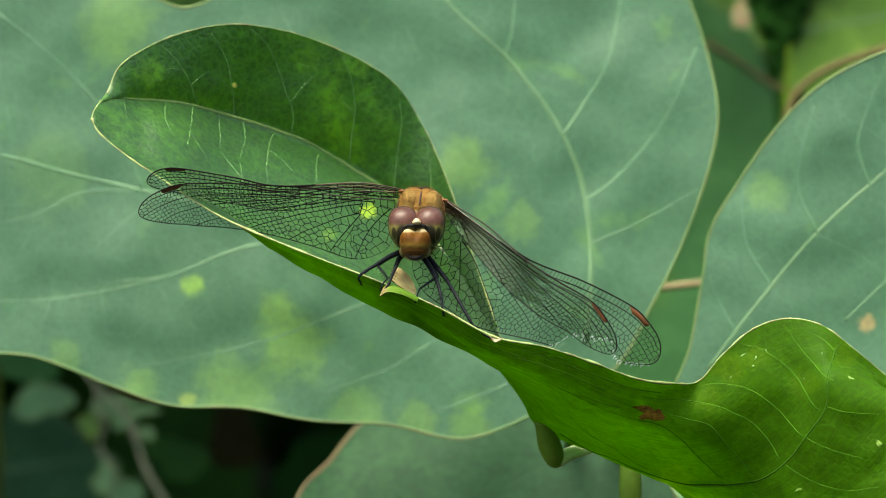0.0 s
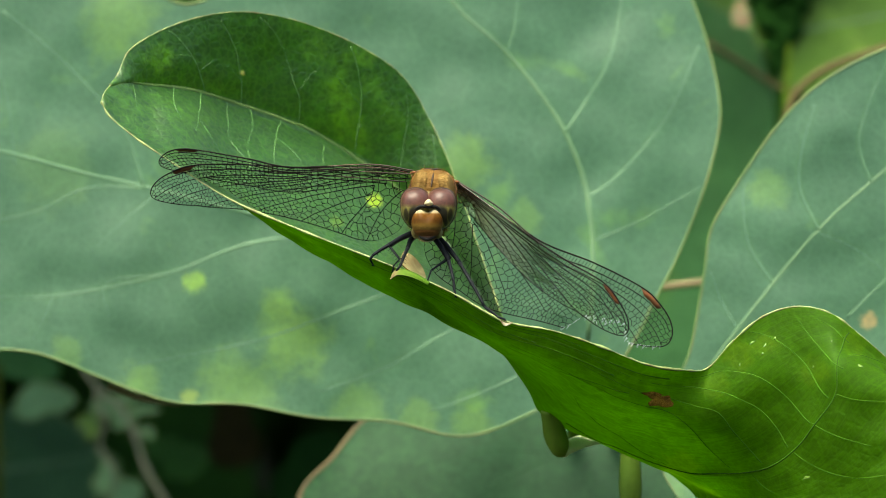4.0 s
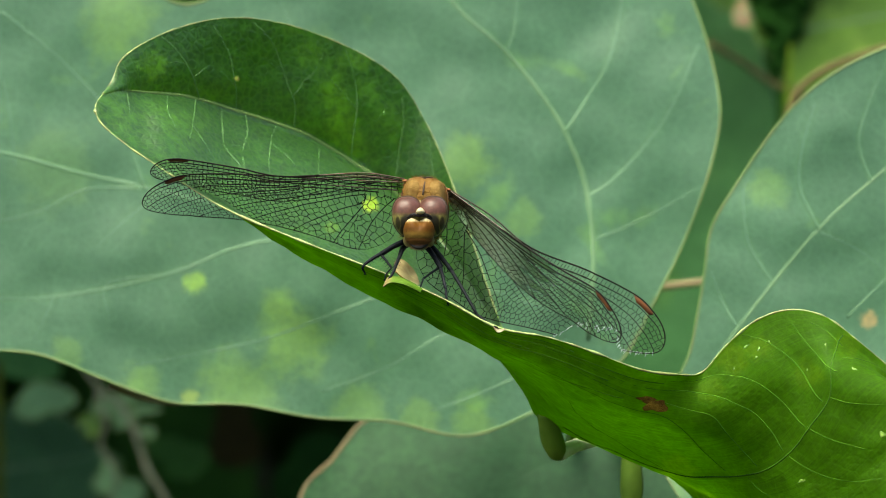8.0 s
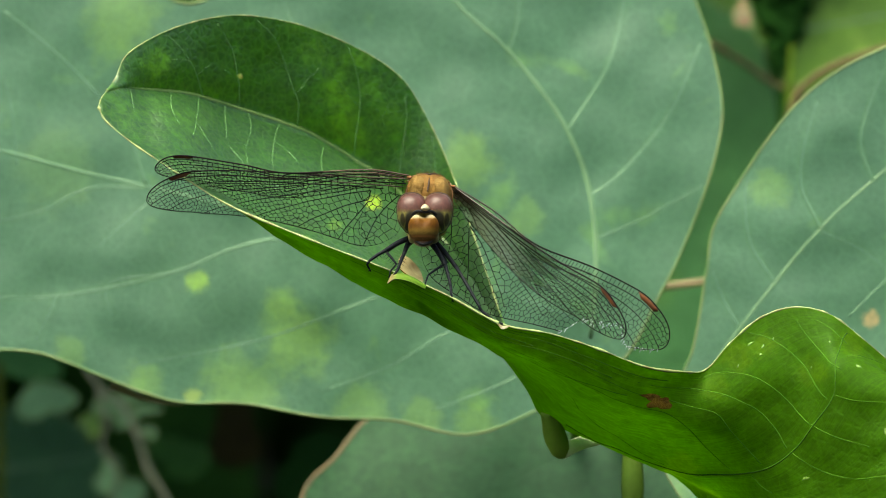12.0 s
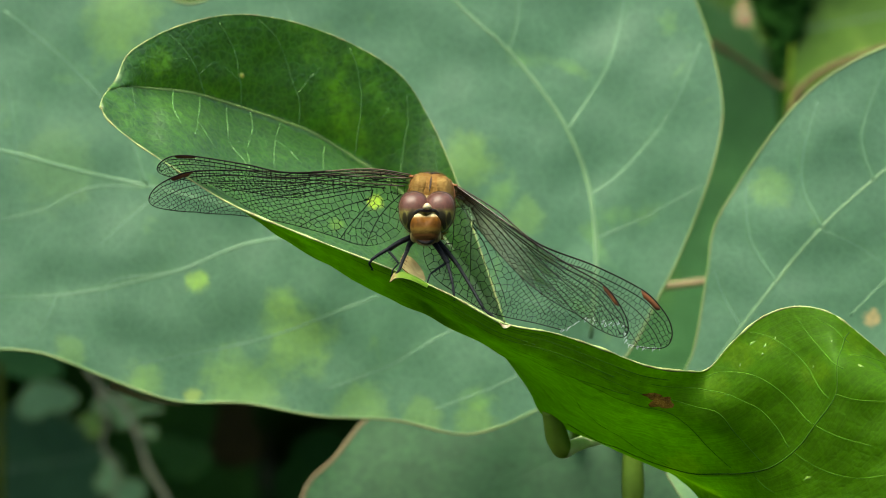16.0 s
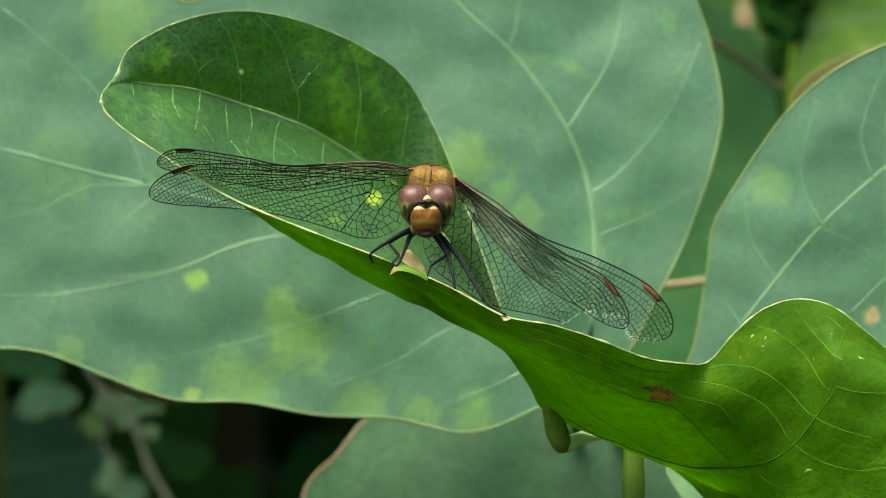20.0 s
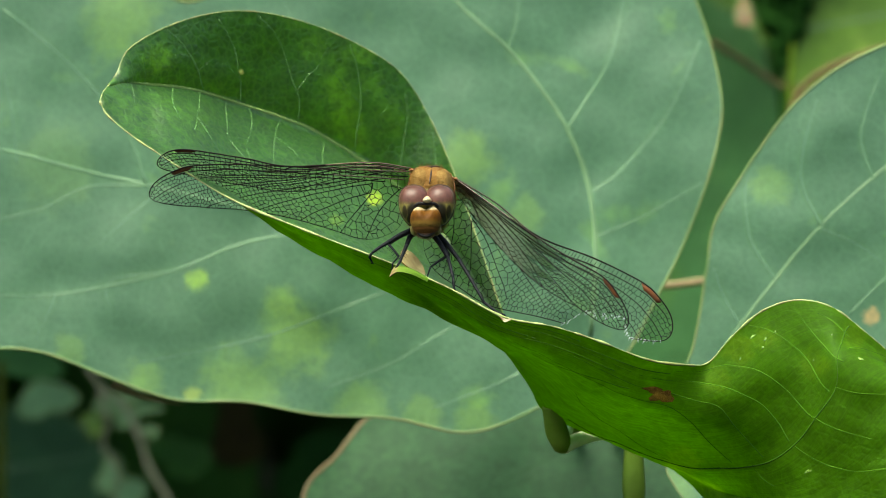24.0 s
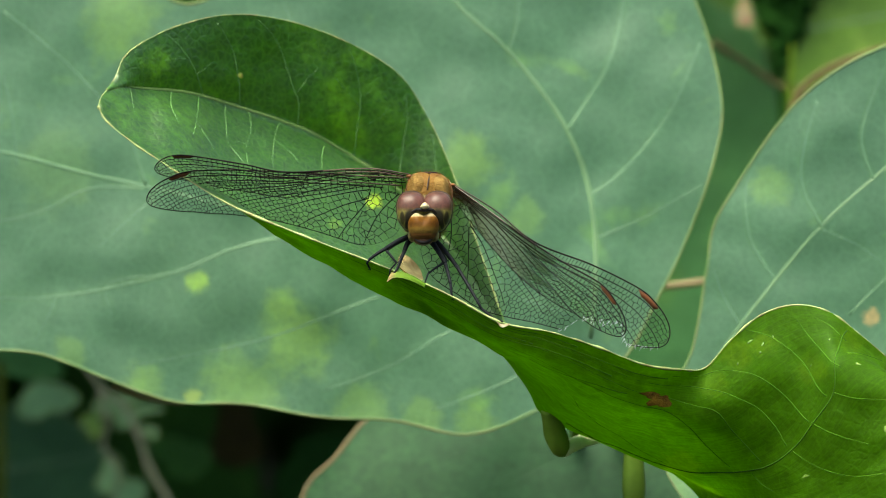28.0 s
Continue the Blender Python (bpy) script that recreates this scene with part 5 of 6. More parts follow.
# wings
class Wing:
    """A wing in its own plane, in shares of its length: f along it, y back from the leading edge. Long veins part it
    into strips, and rows of cells fill each strip."""

    def __init__(self, length, s, w, nodus, veins, seed, tear=(), coarse=1.0):
        self.L, self.s, self.w, self.nodus, self.tear, self.coarse = length, s, w, nodus, tear, coarse
        rnd = random.Random(seed)
        self.veins = []
        for pts in veins:
            cv = [spline([(a, b, 0) for a, b in pts], t) for t in np.linspace(0, 1, 40)]
            self.veins.append((np.array([p.x for p in cv]), np.array([p.y for p in cv])))
        fs = np.linspace(0.004, 0.999, 220)
        self.lines = list(self.veins) + [(fs, np.array([self.lead(f) for f in fs])), (fs, np.array([self.trail(f) for f in fs]))]
        seeds, signs, beside = [], [], []
        f = 0.012
        while f < 0.996:
            c = self.cell(f)
            here = sorted([(self.lead(f), len(self.veins)), (self.trail(f), len(self.veins) + 1)]
                          + [(y, k) for k, y in self.active(f) if self.lead(f) + 0.004 < y < self.trail(f) - 0.004])
            for (a, ka), (b, kb) in zip(here, here[1:]):
                if b - a < 0.005:
                    continue
                n = max(1, round((b - a) / (1.08 * c)))
                for r in range(n):
                    x = f + (0.38 * c if r % 2 and n > 1 else 0.0) + rnd.uniform(-0.1, 0.1) * c
                    y = a + (b - a) * (r + 0.5 + (rnd.uniform(-0.13, 0.13) if n > 1 else 0)) / n
                    if not self.inside(x, y, 0.002):
                        continue
                    seeds.append((x, y))
                    now = dict(self.active(x))
                    signs.append([0 if k not in now else (1 if y > now[k] else -1) for k in range(len(self.veins))])
                    beside.append((ka, kb))
            f += 0.78 * c
        self.cells(np.array(seeds), np.array(signs), beside)

    def cell(self, f):
        t = min(1.0, max(0.0, (f - 0.08) / 0.5))
        return self.coarse * lerp(0.034, 0.0195, t * t * (3 - 2 * t))

    def active(self, f):
        return [(k, float(np.interp(f, fx, fy))) for k, (fx, fy) in enumerate(self.veins) if fx[0] <= f <= fx[-1]]

    def lead(self, f):
        t = max(0.0, (f - 0.82) / 0.18)
        return 0.10 * (1 - math.sqrt(max(0.0, 1 - t ** 2.4))) + 0.004 * math.sin(min(1, f / self.nodus) * math.pi)

    def trail(self, f):
        t = max(0.0, (f - 0.70) / 0.30)
        y = 0.10 + (self.rear(min(f, 0.97)) - 0.10) * math.sqrt(max(0.0, 1 - t ** 2.2)) if f > 0.70 else self.rear(f)
        if self.tear and self.tear[0] < f < self.tear[1]:
            g = (f - self.tear[0]) / (self.tear[1] - self.tear[0])
            y -= self.tear[2] * min(1, 9 * g, 4 * (1 - g)) * (0.9 + 0.35 * noise.noise(Vector((f * 60, 3, 0))))
        return y

    def rear(self, f):
        k = int(np.searchsorted(self.s, f, side="right")) - 1
        k = min(max(k, 0), len(self.s) - 2)
        t = (f - self.s[k]) / (self.s[k + 1] - self.s[k])
        get = lambda i: self.w[min(max(i, 0), len(self.w) - 1)]
        a, b, c, d = get(k - 1), get(k), get(k + 1), get(k + 2)
        return 0.5 * (2 * b + (c - a) * t + (2 * a - 5 * b + 4 * c - d) * t * t + (3 * b - a - 3 * c + d) * t ** 3)

    def inside(self, f, y, pad=0.0):
        return 0 < f < 1 and self.lead(f) + pad < y < self.trail(f) - pad

    def cells(self, pts, signs, beside):
        """The walls of the cells: each cell keeps to its own side of every long vein."""
        ghosts, owner = [], []
        for i, (x, y) in enumerate(pts):
            for k in beside[i]:
                lx, ly = self.lines[k]
                d = (lx - x) ** 2 + (ly - y) ** 2
                j = int(d.argmin())
                if d[j] < (1.6 * self.cell(x)) ** 2:
                    j0, j1 = max(0, j - 1), min(len(lx) - 1, j + 1)
                    e = np.array((lx[j1] - lx[j0], ly[j1] - ly[j0]))
                    e /= np.hypot(*e) + 1e-9
                    v = np.array((x - lx[j], y - ly[j]))
                    foot = np.array((lx[j], ly[j])) + e * v.dot(e)
                    ghosts.append(2 * foot - (x, y))
                    owner.append(i)
        every = np.vstack([pts, np.array(ghosts)])
        sides = np.vstack([signs, signs[owner]])
        self.edges = {}
        for i, (x, y) in enumerate(pts):
            d = ((every - pts[i]) ** 2).sum(1)
            d[(sides * signs[i] < 0).any(1)] = 9
            poly = [(x + a, y + b) for a, b in ((-.06, -.06), (.06, -.06), (.06, .06), (-.06, .06))]
            for j in d.argsort()[1:20]:
                if d[j] > 1:
                    break
                mx, my = (every[j] + pts[i]) / 2
                nx, ny = every[j] - pts[i]
                res = []
                for k in range(len(poly)):
                    p, q = poly[k], poly[(k + 1) % len(poly)]
                    dp, dq = (p[0] - mx) * nx + (p[1] - my) * ny, (q[0] - mx) * nx + (q[1] - my) * ny
                    if dp <= 0:
                        res.append(p)
                    if dp * dq < 0:
                        t = dp / (dp - dq)
                        res.append((p[0] + t * (q[0] - p[0]), p[1] + t * (q[1] - p[1])))
                poly = res
                if len(poly) < 3:
                    break
            for k in range(len(poly)):
                p, q = poly[k], poly[(k + 1) % len(poly)]
                if not self.inside((p[0] + q[0]) / 2, (p[1] + q[1]) / 2, 0.001) or math.hypot(p[0] - q[0], p[1] - q[1]) < 0.0022:
                    continue
                key = tuple(sorted(((round(p[0] / 0.003), round(p[1] / 0.003)), (round(q[0] / 0.003), round(q[1] / 0.003)))))
                self.edges[key] = (p, q)

    def build(self, stations, label="", rust=0.36):
        """Lays the wing out along stations (f, point of the leading edge, backward direction), in bench centimetres."""
        fx = np.array([st[0] for st in stations])
        n = len(stations)

        def to(f, y, lift=0.0):
            k = min(max(int(np.searchsorted(fx, f, side="right")) - 1, 0), n - 2)
            t = (k + (f - fx[k]) / (fx[k + 1] - fx[k])) / (n - 1)
            if t > 1:
                t = 1.0
            a, c = spline([st[1] for st in stations], t), spline([st[2] for st in stations], t).normalized()
            # corrugation: the membrane folds up and down from vein to vein
            fold = 0.010 * math.sin(y * 90) * max(0.0, 1 - f) * min(1.0, y * 30)
            return a + c * (y * self.L) + Vector((0, 0, lift + fold))

        bm = bmesh.new()
        nu, nv = 60, 14
        g = [[bm.verts.new(to(f, lerp(self.lead(f), max(self.trail(f), self.lead(f) + 1e-4), j / nv))) for j in range(nv + 1)]
             for f in np.linspace(0.004, 0.999, nu + 1)]
        for i in range(nu):
            for j in range(nv):
                bm.faces.new((g[i][j], g[i + 1][j], g[i + 1][j + 1], g[i][j + 1]))
        wing = part("wing", bm, M_MEMBRANE, dragonfly, label)
        bm = bmesh.new()
        for p, q in self.edges.values():
            tube(bm, [to(*p), to(*q)], lerp(0.0040, 0.0033, min(1, 1.4 * p[0])), 3, cap=False)
        part("vein_net", bm, M_WVEIN, wing, "net of fine dark cross veins", smooth=False, kind="stuff")

        def vein(name, path, r0, r1, mat, sides=4, text=""):
            bm = bmesh.new()
            tube(bm, [to(f, y, 0.002) for f, y in path], lambda t: lerp(r0, r1, t), sides)
            part(name, bm, mat, wing, text)

        fs = [1 - (1 - t) ** 2 for t in np.linspace(0.0, 1.0, 90)]
        cut = next(k for k, f in enumerate(fs) if f > rust)
        vein("costa", [(f, self.lead(f)) for f in fs[cut - 1:]], 0.0095, 0.0065, M_WVEIN, 5)
        vein("root_vein", [(f, self.lead(f)) for f in fs[:cut]], 0.0080, 0.0078, M_WVEIN_RUST, 5, "rust-coloured root vein")
        gs = [f for f in (1 - 0.99 * (1 - t) ** 2 for t in np.linspace(0.0, 1.0, 130)) if f > 0.16]
        spans = [gs] if not self.tear else [[f for f in gs if f < self.tear[0]], [f for f in gs if f > self.tear[1]]]
        vein("rear_edge", [(f, self.trail(f)) for f in np.linspace(0.01, 0.17, 16)], 0.0016, 0.0032, M_WVEIN, 4, "thin inner rear edge")
        for run in spans:
            vein("rear_edge", [(f, self.trail(f)) for f in run], 0.0050, 0.0056, M_WVEIN)
        for k, (vx, vy) in enumerate(self.veins):
            path = [(f, y) for f, y in zip(vx, vy) if self.inside(f, y, -0.004)]
            if k == 1:
                cut = next(j for j, (f, y) in enumerate(path) if f > 0.3)
                vein("root_vein", path[:cut + 1], 0.0085, 0.0065, M_WVEIN_RUST, 5, "rust-coloured root vein")
                path = path[cut:]
            vein("vein", path, 0.0070 if k < 3 else 0.0058, 0.0042, M_WVEIN)
        a = self.nodus
        vein("nodus", [(a - 0.004, self.lead(a)), (a + 0.002, 0.012), (a + 0.012, 0.022), (a + 0.02, 0.034)], 0.009, 0.006, M_WVEIN, 5)
        # the triangle behind the root
        vein("triangle", [(0.15, 0.062), (0.155, 0.085), (0.16, 0.105), (0.185, 0.108), (0.20, 0.078)], 0.0065, 0.005, M_WVEIN)
        bm = bmesh.new()
        f0, f1 = 0.828, 0.912
        top, bot = [], []
        for t in np.linspace(0, 1, 14):
            f = lerp(f0, f1, t)
            y0 = self.lead(f)
            top.append((f, y0 + 0.003))
            bot.append((f + 0.004, y0 + 0.003 + 0.020 * min(1, 5 * t + 0.3, 5 * (1 - t) + 0.3)))
        vt = [[bm.verts.new(to(x, y, h)) for x, y in row] for h in (0.006, -0.006) for row in (top, bot)]
        for i in range(13):
            for q in ((vt[0], vt[1]), (vt[3], vt[2]), (vt[1], vt[3]), (vt[2], vt[0])):
                bm.faces.new((q[0][i], q[0][i + 1], q[1][i + 1], q[1][i]))
        part("stigma", bm, M_STIGMA, wing, "dark red-brown wing stigma")
        if self.tear:
            # ragged pale scraps of membrane left along the tear
            rnd = random.Random(21)
            for k in range(48):
                f = lerp(self.tear[0] - 0.012, self.tear[1], k / 33) + rnd.uniform(-0.003, 0.003)
                y = self.trail(f)
                bm = bmesh.new()
                tube(bm, [to(f, y - 0.004), to(f + rnd.uniform(-0.006, 0.006), y + rnd.uniform(0.003, 0.016), 0.004)], lambda t: 0.0055 * (1 - 0.6 * t), 4)
                part("fray", bm, M_FRAY, wing, "pale frayed scrap of wing edge")
        return wing


M_FRAY = plain("frayed_membrane", (0.42, 0.48, 0.42), (0.30, 0.36, 0.30), 1500, 0.4, through=0.4)


def lens_cm(x, y, z):
    """A place on the bench from its share of the view, seen from 45 cm."""
    s = (45.0 - z) / 7459.0
    return ((x - 784) * s, (441 - y) * s, z)


FORE_VEINS = ([(0.0, 0.022), (0.24, 0.019), (0.47, 0.005)], [(0.0, 0.037), (0.24, 0.034), (0.47, 0.030), (0.8, 0.028), (0.93, 0.04), (0.975, 0.064)],
              [(0.10, 0.050), (0.47, 0.046), (0.7, 0.056), (0.9, 0.082), (0.985, 0.12)], [(0.44, 0.050), (0.56, 0.078), (0.7, 0.108), (0.85, 0.145), (0.945, 0.18)],
              [(0.30, 0.054), (0.42, 0.086), (0.56, 0.128), (0.7, 0.180), (0.81, 0.228)], [(0.16, 0.060), (0.30, 0.085), (0.45, 0.132), (0.56, 0.184), (0.64, 0.238)],
              [(0.155, 0.090), (0.25, 0.112), (0.36, 0.160), (0.47, 0.230)], [(0.15, 0.098), (0.20, 0.132), (0.27, 0.198)])
HIND_VEINS = ([(0.0, 0.022), (0.2, 0.020), (0.38, 0.005)], [(0.0, 0.037), (0.2, 0.034), (0.38, 0.030), (0.8, 0.028), (0.93, 0.04), (0.975, 0.064)],
              [(0.10, 0.050), (0.38, 0.047), (0.7, 0.060), (0.9, 0.087), (0.985, 0.125)], [(0.40, 0.052), (0.53, 0.082), (0.7, 0.116), (0.85, 0.150), (0.945, 0.185)],
              [(0.26, 0.055), (0.38, 0.088), (0.53, 0.135), (0.68, 0.190), (0.79, 0.232)], [(0.15, 0.062), (0.25, 0.086), (0.38, 0.132), (0.50, 0.190), (0.59, 0.246)],
              [(0.16, 0.104), (0.25, 0.140), (0.34, 0.195), (0.43, 0.268)], [(0.16, 0.112), (0.20, 0.170), (0.25, 0.245), (0.285, 0.310)],
              [(0.04, 0.075), (0.09, 0.130), (0.135, 0.200), (0.18, 0.310)])
FORE_W = ([0, 0.06, 0.16, 0.35, 0.55, 0.75, 0.9, 1.0], [0.07, 0.125, 0.17, 0.215, 0.235, 0.235, 0.225, 0.21])
HIND_W = ([0, 0.05, 0.13, 0.20, 0.27, 0.42, 0.55, 0.67, 0.85, 1.0], [0.14, 0.25, 0.305, 0.318, 0.305, 0.272, 0.25, 0.24, 0.225, 0.2])
fore = Wing(2.80, *FORE_W, 0.47, FORE_VEINS, 1, coarse=1.2)
hind = Wing(2.86, *HIND_W, 0.38, HIND_VEINS, 2)
torn = Wing(2.86, HIND_W[0], [0.15, 0.275, 0.335, 0.35, 0.338, 0.312, 0.292, 0.276, 0.235, 0.2], 0.38, HIND_VEINS, 5, (0.69, 0.89, 0.075))


def laid(rows):
    return [(f, lens_cm(x, y, z), c) for f, x, y, z, c in rows]


fore.build(laid(((0.0, 722, 305, -0.32, (0.03, -0.30, -0.95)), (0.2, 645, 294, -0.28, (0.03, -0.36, -0.93)), (0.47, 508, 301, -0.24, (0.02, -0.40, -0.91)), (0.65, 430, 287, -0.2, (0, -0.42, -0.9)),
                 (0.825, 345, 273, -0.2, (0, -0.44, -0.9)), (0.915, 303, 269, -0.2, (0, -0.46, -0.88)), (1.0, 270, 272, -0.2, (0, -0.48, -0.87)))), "clear narrow forewing with dark veins")
hind.build(laid(((0.0, 722, 311, -0.4, (0.0, -0.85, -0.52)), (0.2, 632, 306, -0.4, (0.0, -0.82, -0.57)), (0.38, 545, 303, -0.4, (0.0, -0.75, -0.66)), (0.65, 415, 297, -0.4, (0, -0.69, -0.72)),
                 (0.825, 338, 299, -0.4, (0, -0.69, -0.72)), (0.915, 297, 307, -0.4, (0, -0.70, -0.71)), (1.0, 256, 316, -0.4, (0, -0.72, -0.7)))), "clear broad hindwing with dark veins")
fore.build(laid(((0.0, 800, 324, -0.32, (-0.18, -0.25, -0.95)), (0.25, 868, 372, 0.05, (-0.28, -0.34, -0.90)), (0.47, 946, 430, 0.35, (-0.36, -0.42, -0.83)), (0.65, 1003, 466, 0.6, (-0.39, -0.48, -0.78)),
                 (0.825, 1060, 499, 0.8, (-0.40, -0.52, -0.75)), (0.915, 1093, 533, 0.9, (-0.42, -0.52, -0.74)), (1.0, 1124, 566, 0.98, (-0.42, -0.52, -0.74)))), "clear narrow forewing with dark veins")
torn.build(laid(((0.0, 799, 322, -0.4, (-0.58, -0.81, -0.1)), (0.2, 874, 366, -0.4, (-0.58, -0.81, -0.1)), (0.38, 946, 426, -0.4, (-0.57, -0.82, -0.05)), (0.65, 1046, 466, -0.4, (-0.56, -0.83, 0)),
                 (0.825, 1128, 507, -0.4, (-0.56, -0.83, 0)), (0.915, 1168, 537, -0.4, (-0.56, -0.83, 0)), (1.0, 1206, 566, -0.4, (-0.58, -0.81, 0)))), "clear broad hindwing with a torn, frayed rear edge")


# ---------------------------------------------------------------- ground and thicket
bm = bmesh.new()
bmesh.ops.create_grid(bm, x_segments=2, y_segments=2, size=600.0)
me = bpy.data.meshes.new("ground")
bm.to_mesh(me)
bm.free()
me.materials.append(M_SOIL)
tagged(new("ground", me), "dark bare soil under the vines", "ground", kind="structure")


def thicket(name, count, box, sizes, mat, seed, label, face=0.5):
    """A mass of loose vine leaves, in world metres."""
    rnd = random.Random(seed)
    verts, faces = [], []
    prof = [(0.0, 0.02), (0.1, 0.3), (0.28, 0.47), (0.5, 0.46), (0.72, 0.3), (0.9, 0.12), (1.0, 0.01)]
    for _ in range(count):
        c = Vector([rnd.uniform(*b) for b in box])
        s = rnd.uniform(*sizes)
        nrm = Vector((rnd.gauss(0, 0.35), -face + rnd.gauss(0, 0.35), 1.0)).normalized()
        ax = nrm.cross(Vector((rnd.uniform(-1, 1), rnd.uniform(-1, 1), 0.1))).normalized()
        sd = nrm.cross(ax)
        k0 = len(verts)
        droop, fold = rnd.uniform(0.0, 0.25), rnd.uniform(0.05, 0.25)
        for t, w in prof:
            for e in (-1, -0.5, 0, 0.5, 1):
                p = c + ax * s * t + sd * s * w * e + nrm * s * (fold * w * e * e - droop * t * t + 0.03 * math.sin(9 * t + 5 * e))
                verts.append(p[:])
        for i in range(len(prof) - 1):
            for j in range(4):
                a = k0 + i * 5 + j
                faces.append((a, a + 1, a + 6, a + 5))
    me = bpy.data.meshes.new(name)
    me.from_pydata(verts, [], faces)
    me.materials.append(mat)
    me.shade_smooth()
    return tagged(new(name, me), label, "foliage", kind="stuff")


# the shade of the gap is painted into this dark leaf colour
thicket("thicket", 480, ((-0.8, 0.8), (0.55, 1.6), (0.2, 0.60)), (0.07, 0.13), M_SHADE_DEEP, 3, "dense shaded mass of vine leaves")
# leaf covers above the view, added to keep sky light out of the gap
thicket("shade_cover_right", 420, ((-0.02, 1.3), (0.60, 1.9), (0.62, 0.85)), (0.08, 0.14), M_FAR, 15, "sunlit top of the vine thicket", 0.3)
thicket("shade_cover_left", 800, ((-1.3, -0.02), (0.28, 1.9), (0.62, 0.85)), (0.08, 0.14), M_FAR, 5, "sunlit top of the vine thicket", 0.3)
thicket("skirt", 700, ((-1.35, 1.35), (1.75, 2.0), (0.02, 0.75)), (0.08, 0.14), M_SHADE_MID, 25, "leafy outer flank of the vine thicket", -0.6)
thicket("flank", 500, ((-1.4, -1.15), (0.3, 1.95), (0.02, 0.75)), (0.08, 0.14), M_SHADE_MID, 27, "leafy outer flank of the vine thicket", 0.0)
thicket("flank", 500, ((1.15, 1.4), (0.6, 1.95), (0.02, 0.75)), (0.08, 0.14), M_SHADE_MID, 29, "leafy outer flank of the vine thicket", 0.0)
# unseen greenery behind and beside the viewer, added to block low sky light
thicket("blocking_hedge", 900, ((-1.7, 2.0), (-1.65, -1.15), (0.0, 1.5)), (0.13, 0.20), M_SHADE_MID, 31, "green hedge across the small clearing", -1.3)
thicket("side_blocking_hedge", 600, ((1.15, 1.7), (-1.2, 0.65), (0.0, 1.3)), (0.13, 0.20), M_SHADE_MID, 33, "green hedge beside the small clearing", 0.0)
# same near-black leaf colour, shade painted in
thicket("undergrowth", 420, ((-0.9, 0.9), (-0.1, 0.6), (0.1, 0.45)), (0.06, 0.11), M_SHADE_DEEP, 7, "shaded lower leaves of the vines")
# unseen leaves behind the broad leaf, added to darken the gap below
thicket("shade_cover_edge", 260, ((-0.9, -0.01), (0.28, 0.44), (0.68, 0.92)), (0.08, 0.13), M_FAR, 9, "outer leaves of the vine thicket", 0.3)


# ---------------------------------------------------------------- what moves
def sway(ob, dx, dy, dz, rx=0.0, ry=0.0, rz=0.0):
    """The pose of a thing moved by millimetres and turned by degrees on the bench."""
    return BENCH @ Matrix.Translation(Vector(ob["pivot_cm"]) * CM) @ pose(dx * 0.001, dy * 0.001, dz * 0.001, rx, ry, rz)


